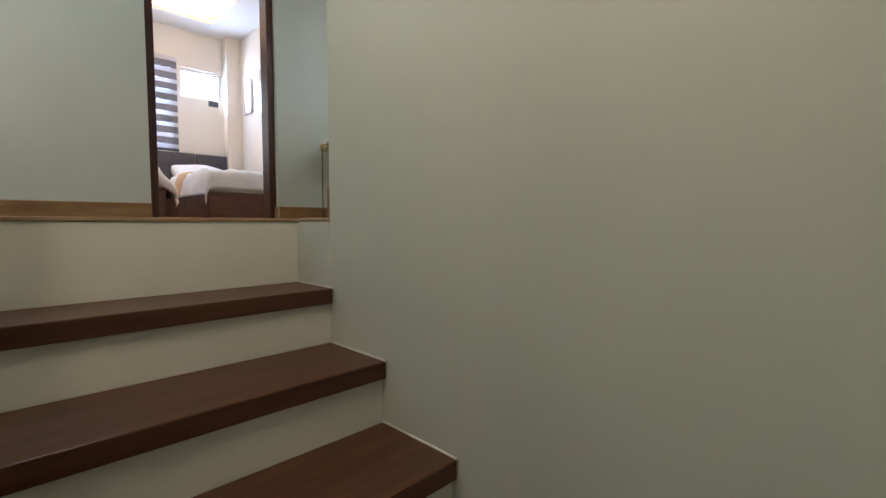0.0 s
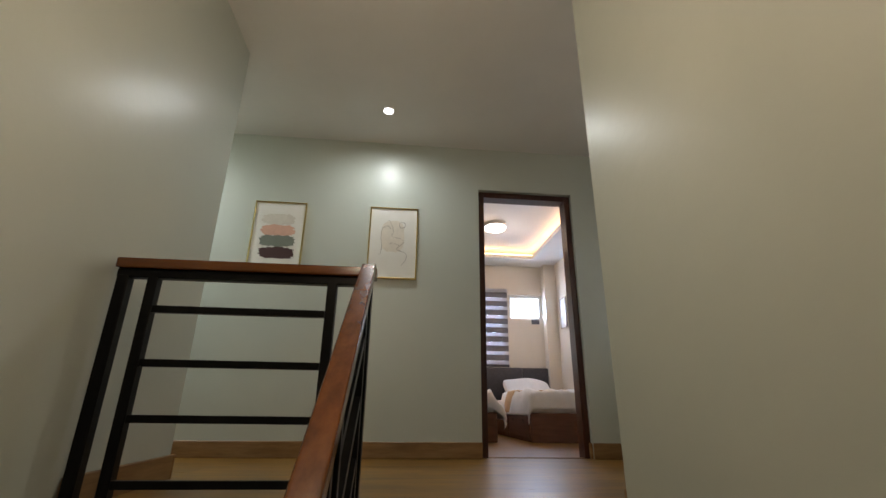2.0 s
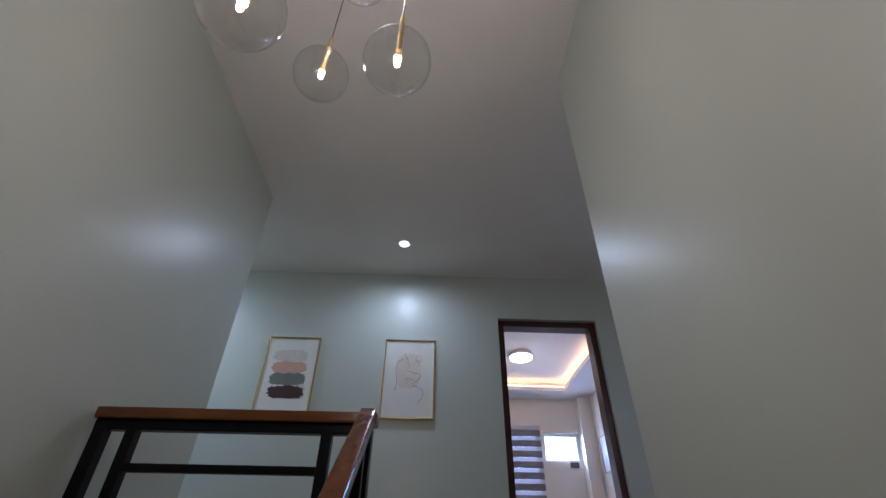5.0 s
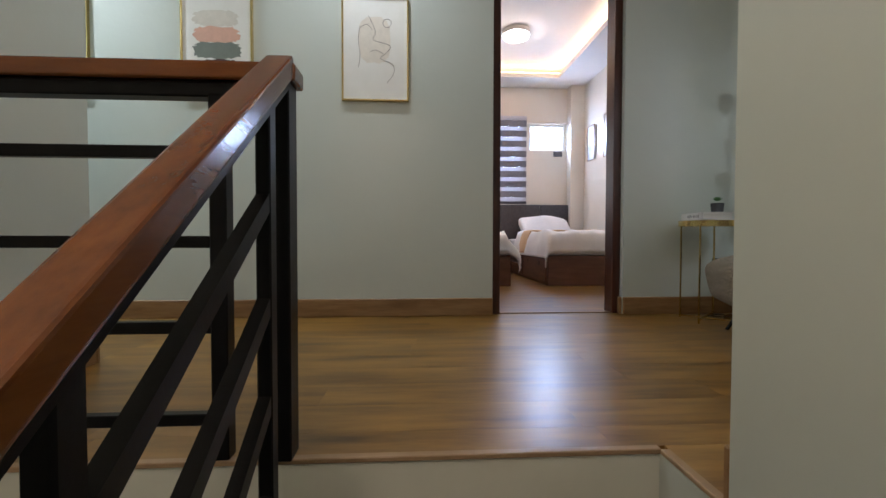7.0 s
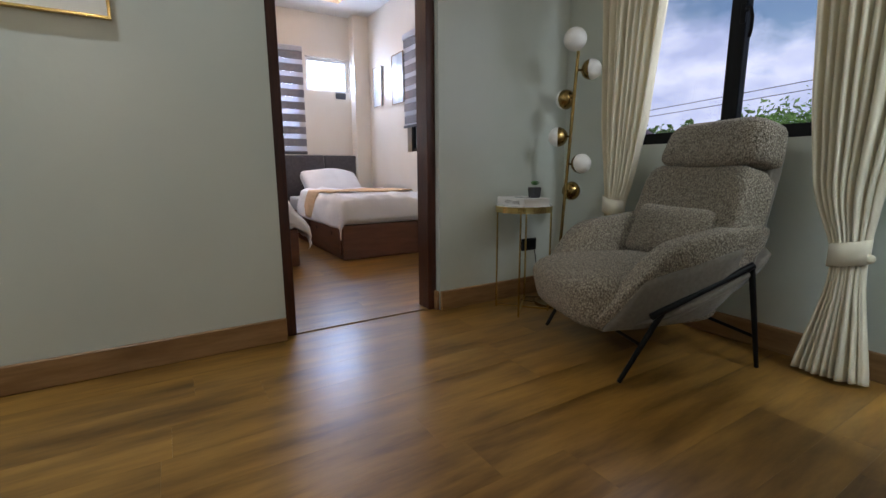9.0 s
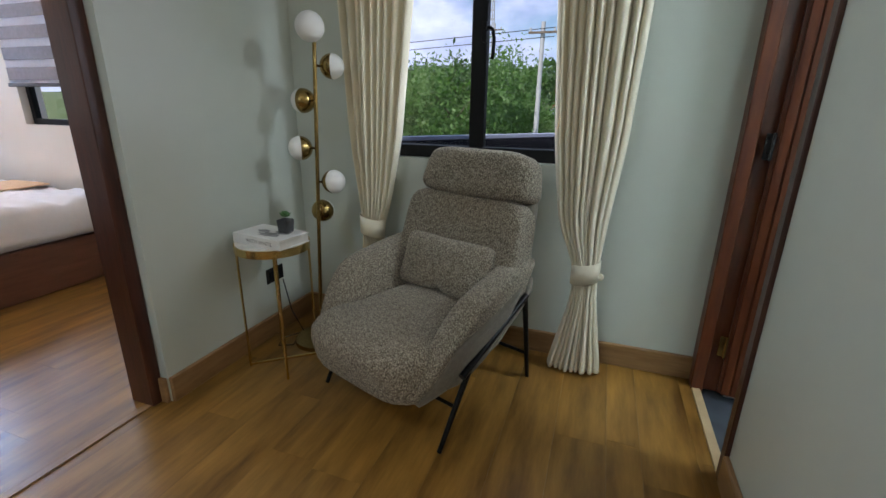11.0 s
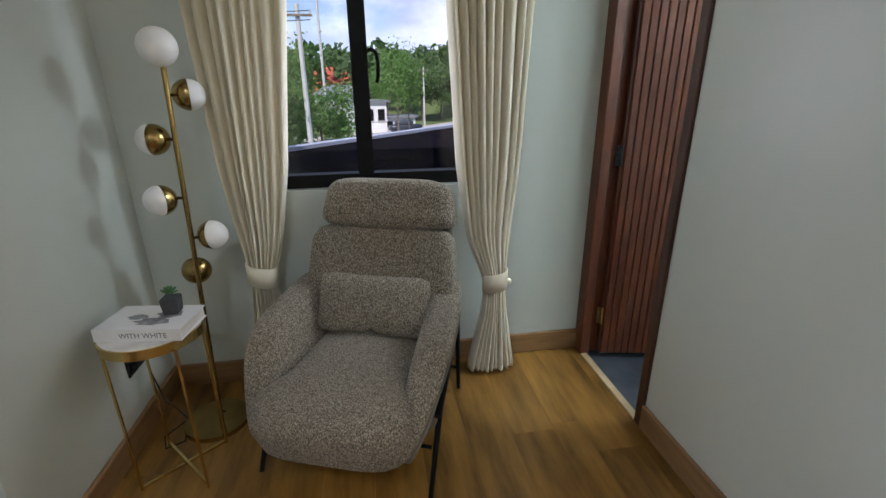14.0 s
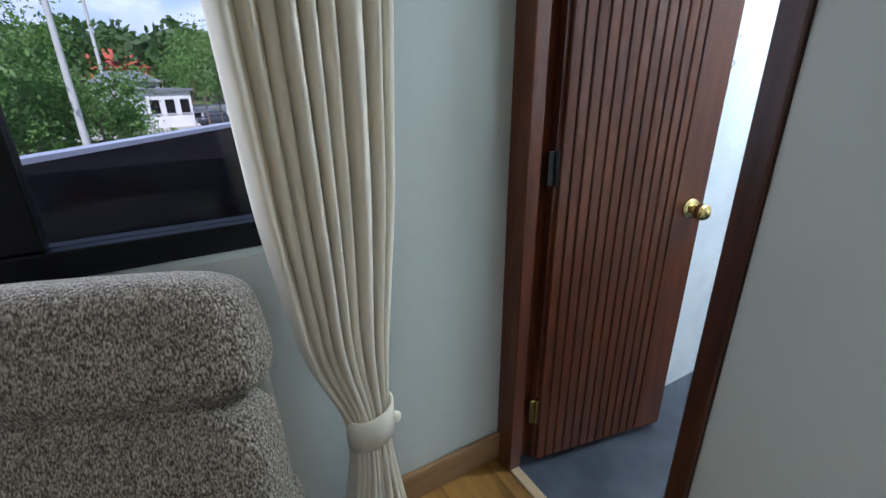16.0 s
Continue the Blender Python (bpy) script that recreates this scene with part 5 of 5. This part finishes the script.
def tree(name, label, height, spread, leaves, leaf, seed, material, limbs=7, group="trees outside", trunk_r=0.16):
    rnd = random.Random(seed)
    ob = thing(name, label, "tree", group)
    bm = bmesh.new()
    tips = []
    top = Vector((rnd.uniform(-0.3, 0.3), rnd.uniform(-0.3, 0.3), height * 0.62))
    rod(bm, (0, 0, -0.3), top, trunk_r, 8, trunk_r * 0.45)
    for k in range(limbs):
        base = top * rnd.uniform(0.35, 1.0)
        a = k * 2.4 + rnd.uniform(-0.4, 0.4)
        end = base + Vector((math.cos(a) * spread * rnd.uniform(0.4, 0.95), math.sin(a) * spread * rnd.uniform(0.4, 0.95), height * rnd.uniform(0.12, 0.36)))
        rod(bm, base, end, trunk_r * 0.4, 6, trunk_r * 0.12)
        tips.append(end)
        for s in range(2):
            e2 = end + Vector((rnd.uniform(-1, 1), rnd.uniform(-1, 1), rnd.uniform(0, 0.9))) * spread * 0.4
            rod(bm, base.lerp(end, 0.6), e2, trunk_r * 0.18, 5, trunk_r * 0.06)
            tips.append(e2)
    part("trunk", bm, BARK, ob)
    g = np.random.default_rng(seed)
    cen = np.array([list(t) for t in tips])
    pick = cen[g.integers(0, len(cen), leaves)]
    pos = pick + g.normal(0, 1, (leaves, 3)) * np.array([spread * 0.24, spread * 0.24, height * 0.075])
    u = g.normal(0, 1, (leaves, 3))
    u /= np.linalg.norm(u, axis=1)[:, None]
    w = np.cross(u, g.normal(0, 1, (leaves, 3)))
    w /= np.linalg.norm(w, axis=1)[:, None]
    size = leaf * g.uniform(0.6, 1.4, (leaves, 1))
    verts = np.stack([pos - u * size, pos + w * size * 0.42, pos + u * size, pos - w * size * 0.42], 1).reshape(-1, 3)
    mesh = bpy.data.meshes.new("crown")
    mesh.from_pydata(verts.tolist(), [], np.arange(leaves * 4).reshape(-1, 4).tolist())
    mesh.materials.append(material)
    crown = new("crown", mesh)
    crown.parent = ob
    return ob


kinds = [tree("tree", "leafy green tree with an open feathery crown", 7.4, 2.6, 7000, 0.13, 1, LEAF, 9),
         tree("tree", "leafy green tree with an open feathery crown", 6.4, 2.3, 6000, 0.13, 2, LEAF, 8),
         tree("tree", "dense dark green tree", 8.0, 3.2, 7000, 0.2, 3, LEAFD, 10)]
spots = [(-9.5, 25, 0, 0), (-13.5, 26, 1, 60), (-7.4, 27.5, 1, 130), (-18, 30, 0, 200), (-16, 24, 1, 20), (-11.5, 31, 2, 80), (-22, 34, 2, 140), (-26, 30, 1, 45),
         (-15, 36, 2, 10), (-8.5, 34, 0, 310), (-20, 26, 1, 230), (-5.0, 30, 1, 75),
         (6.2, 73, 2, 40), (9.5, 76, 2, 190), (3.6, 82, 2, 280), (13, 84, 2, 100), (1.0, 76, 0, 15)]
used = set()
for x, y, k, a in spots:
    m = pose(x, y, ground_z(x, y) - 0.1, 0, 0, a) @ Matrix.Scale(0.84 if x < -13 else 1.0, 4)
    if k not in used:
        kinds[k].matrix_basis = m
        used.add(k)
    else:
        copy_thing(kinds[k], m)
slim = tree("slim_tree", "slim young tree with bare lower stems and thin leaves", 10.5, 1.5, 1500, 0.16, 8, LEAF, 6, "slim trees by the road", 0.09)
slim.matrix_basis = pose(0.9, 49, ground_z(0.9, 49), 0, 0, 0)
copy_thing(slim, pose(2.2, 51.5, ground_z(2.2, 51.5), 0, 0, 120))
copy_thing(slim, pose(0.4, 60, ground_z(0.4, 60) + 0.4, 0, 0, 220))

# far wooded hillside
g = np.random.default_rng(11)
count = 260
cx = g.uniform(-95, 60, count)
cy = g.uniform(92, 190, count)
verts, n = [], 130
for x, y in zip(cx, cy):
    z = ground_z(x, y)
    hgt, rad = g.uniform(6, 11), g.uniform(2.4, 4.2)
    d = g.normal(0, 1, (n, 3))
    d /= np.linalg.norm(d, axis=1)[:, None]
    pos = np.array([x, y, z + hgt * 0.6]) + d * np.array([rad, rad, hgt * 0.42]) * g.uniform(0.6, 1.1, (n, 1))
    u = g.normal(0, 1, (n, 3))
    u /= np.linalg.norm(u, axis=1)[:, None]
    w = np.cross(u, g.normal(0, 1, (n, 3)))
    w /= np.linalg.norm(w, axis=1)[:, None]
    s = g.uniform(0.5, 1.2, (n, 1))
    verts.append(np.stack([pos - u * s, pos + w * s * 0.6, pos + u * s, pos - w * s * 0.6], 1).reshape(-1, 3))
verts = np.concatenate(verts)
mesh = bpy.data.meshes.new("far_woods")
mesh.from_pydata(verts.tolist(), [], np.arange(len(verts)).reshape(-1, 4).tolist())
mesh.materials.append(LEAFD)
tagged(new("far_woods", mesh), "dark green wooded hillside in the distance", "woods", kind="stuff")
# low shrubs near the trees and along the road
verts = []
for k in range(90):
    x, y = g.uniform(-30, 2), g.uniform(19, 48)
    z = ground_z(x, y)
    n, rad = 110, g.uniform(0.8, 1.7)
    d = g.normal(0, 1, (n, 3))
    d[:, 2] = abs(d[:, 2])
    d /= np.linalg.norm(d, axis=1)[:, None]
    pos = np.array([x, y, z]) + d * rad * g.uniform(0.5, 1.05, (n, 1))
    u = g.normal(0, 1, (n, 3))
    u /= np.linalg.norm(u, axis=1)[:, None]
    w = np.cross(u, g.normal(0, 1, (n, 3)))
    w /= np.linalg.norm(w, axis=1)[:, None]
    s = g.uniform(0.1, 0.24, (n, 1))
    verts.append(np.stack([pos - u * s, pos + w * s * 0.5, pos + u * s, pos - w * s * 0.5], 1).reshape(-1, 3))
verts = np.concatenate(verts)
mesh = bpy.data.meshes.new("shrubs")
mesh.from_pydata(verts.tolist(), [], np.arange(len(verts)).reshape(-1, 4).tolist())
mesh.materials.append(LEAF)
tagged(new("shrubs", mesh), "low green shrubs under the trees", "shrubs", kind="stuff")


def house(label, x, y, wide, deep, high, wall, roof, turn=0, flat=False, z=None, group="houses outside", wins=3):
    z = ground_z(x, y) if z is None else z
    ob = thing("house", label, "house", group, place=(x, y, z), turn=turn)
    w, d = wide / 2, deep / 2
    part("wall", boxes((-w, -d, -1, w, d, high)), wall, ob)
    if flat:
        part("roof", boxes((-w - 0.3, -d - 0.3, high + 0.002, w + 0.3, d + 0.3, high + 0.28)), roof, ob)
    else:
        bm = bmesh.new()
        o = 0.5
        e = [bm.verts.new(p) for p in ((-w - o, -d - o, high), (w + o, -d - o, high), (w + o, d + o, high), (-w - o, d + o, high), (-w * 0.5, 0, high + deep * 0.25), (w * 0.5, 0, high + deep * 0.25))]
        for f in ((0, 1, 5, 4), (1, 2, 5), (2, 3, 4, 5), (3, 0, 4), (3, 2, 1, 0)):
            bm.faces.new([e[i] for i in f])
        part("roof", bm, roof, ob)
        if roof is PLUMROOF:
            part("fascia", boxes((-w - o, -d - o - 0.04, high - 0.1, w + o, -d - o - 0.005, high + 0.06), (w + o + 0.005, -d - o, high - 0.1, w + o + 0.04, d + o, high + 0.06)), REDROOF, ob, "red painted fascia board")
    for k in range(wins):
        cx = -w + wide * (k + 0.5) / wins
        wn_ = part("window", boxes((cx - wide * 0.1, -d - 0.06, high * 0.45, cx + wide * 0.1, -d - 0.01, high * 0.8)), WINFRAME, ob, "dark window")
        part("sill", boxes((cx - wide * 0.12, -d - 0.12, high * 0.45 - 0.1, cx + wide * 0.12, -d - 0.01, high * 0.45 - 0.005)), PALE, wn_)
    return ob


house("white two-storey house with a grey flat roof by the road", -2.5, 62, 4.2, 6, 3.9, WHITEHOUSE, GREYROOF, 10, True)
house("low white house wall beside the road", 1.2, 62, 4.5, 4, 1.9, WHITEHOUSE, GREYROOF, 8, True, wins=2)
house("orange house with a red roof on the hill", -9.2, 108, 9, 7, 3.6, ORANGE, REDROOF, 15)
house("orange house with a red roof on the hill", -7.2, 98, 7, 6, 3.0, ORANGE, REDROOF, -8)
house("pale house with a grey roof on the slope", -7, 84, 8, 6, 3.0, PALE, GREYROOF, 4)
house("house with a red roof among the trees", -31, 44, 9, 7, 4.6, PALE, REDROOF, 20)
house("house with a red roof among the trees", 8.5, 103, 7, 6, 3.4, WHITEHOUSE, REDROOF, 0)
house("grey neighbouring house with a red-edged roof", -12.6, 14.5, 5.6, 5, 5.0, PALE, PLUMROOF, 24)

# poles, tower, car
for x, y, top, r in ((-5.25, 25.6, 5.2, 0.16), (5.6, 66, 4.2, 0.14), (-8.1, 70, 15.0, 0.22), (-11.3, 40, 7.6, 0.16)):
    up = thing("utility_pole", "pale concrete utility pole with a crossarm", "utility pole", "utility poles", place=(x, y, ground_z(x, y) - 0.2))
    h = top - ground_z(x, y) + 0.2
    bm = bmesh.new()
    rod(bm, (0, 0, 0), (0, 0, h), r, 12, r * 0.65)
    part("shaft", bm, PALE, up)
    part("crossarm", boxes((-0.7, -0.2, h - 0.55, 0.7, -0.1, h - 0.45)), BARK, up)
    for dx in (-0.6, 0.6):
        bm = bmesh.new()
        rod(bm, (dx, -0.15, h - 0.45), (dx, -0.15, h - 0.28), 0.05, 8)
        part("insulator", bm, PALE, up)
for dz, x1 in ((0.0, -60), (-0.4, -60)):
    bm = bmesh.new()
    sweep(bm, [(-4.65 + (x1 + 4.65) * k / 10, 25.4 + 10 * k / 10, 4.9 + dz - 0.8 * math.sin(math.pi * k / 10) * 0.8 + 0.2 * k / 10) for k in range(11)], 0.02, 5)
    tagged(part("overhead_cable", bm, PLASTIC), "black overhead cable between utility poles", "cable", "overhead cables")
tw = thing("cell_tower", "tall pale lattice tower with antennas in the distance", "tower", place=(-32.5, 120, ground_z(-32.5, 120)))
bm = bmesh.new()
H = 44
for sx, sy in ((-1, -1), (1, -1), (1, 1), (-1, 1)):
    rod(bm, (sx * 1.6, sy * 1.6, 0), (sx * 0.45, sy * 0.45, H), 0.14, 6)
part("mast_leg", bm, PALE, tw)
bm = bmesh.new()
for k in range(22):
    z0, z1 = H * k / 22, H * (k + 1) / 22
    r0, r1 = 1.6 - 1.15 * k / 22, 1.6 - 1.15 * (k + 1) / 22
    c = [(-1, -1), (1, -1), (1, 1), (-1, 1)]
    for q in range(4):
        a, b = c[q], c[(q + 1) % 4]
        rod(bm, (a[0] * r0, a[1] * r0, z0), (b[0] * r1, b[1] * r1, z1), 0.07, 5)
        rod(bm, (a[0] * r0, a[1] * r0, z0), (b[0] * r0, b[1] * r0, z0), 0.07, 5)
part("bracing", bm, PALE, tw)
for k, z in enumerate((H - 1.5, H - 5, H - 8.5)):
    for q in range(3):
        a = q * 2.1 + k
        part("antenna", boxes((1.1 * math.cos(a) - 0.2, 1.1 * math.sin(a) - 0.2, z - 1.1, 1.1 * math.cos(a) + 0.2, 1.1 * math.sin(a) + 0.2, z + 1.1)), WHITEHOUSE, tw)
car = thing("parked_car", "dark grey car parked by the road", "car", place=(2.2, 57.6, ground_z(2.2, 57.6) + 0.33), turn=12)
CARPAINT = mat("dark_car_paint", (0.03, 0.035, 0.05), (0.05, 0.055, 0.07), 0.25, scale=3)
bm = bmesh.new()
pad(bm, 2.1, 0.85, 0.38, 5, 8, m=pose(0, 0, 0.68))
pad(bm, 1.15, 0.74, 0.35, 3.5, 8, m=pose(-0.15, 0, 1.2))
part("body", bm, CARPAINT, car, smooth=True)
for x in (-1.3, 1.3):
    for y in (-0.8, 0.8):
        bm = bmesh.new()
        rod(bm, (x, y - 0.1, 0.32), (x, y + 0.1, 0.32), 0.32, 18)
        part("wheel", bm, PLASTIC, car)


# ---- planks ----
def planks(parent, x0, x1, y0, y1, width=0.18, length=1.22, seed=1):
    rnd = random.Random(seed)
    x = x0
    while x < x1 - 0.01:
        xe = min(x + width, x1)
        y = y0 - rnd.random() * length
        while y < y1:
            a, b = max(y, y0), min(y + length, y1)
            if b - a > 0.01:
                part("plank", boxes((x + 0.0002, a + 0.0002, -0.009, xe - 0.0002, b - 0.0002, 0.0)), PLANK, parent)
            y += length
        x = xe


planks(floor, WEST, EDGE - 0.018, -3.6, NORTH, seed=3)
planks(floor, EDGE - 0.018, EAST, STAIRN + 0.018, NORTH, seed=4)
planks(floor_bed, BEDW, WEST - 0.0, -0.6, BEDN, seed=5)
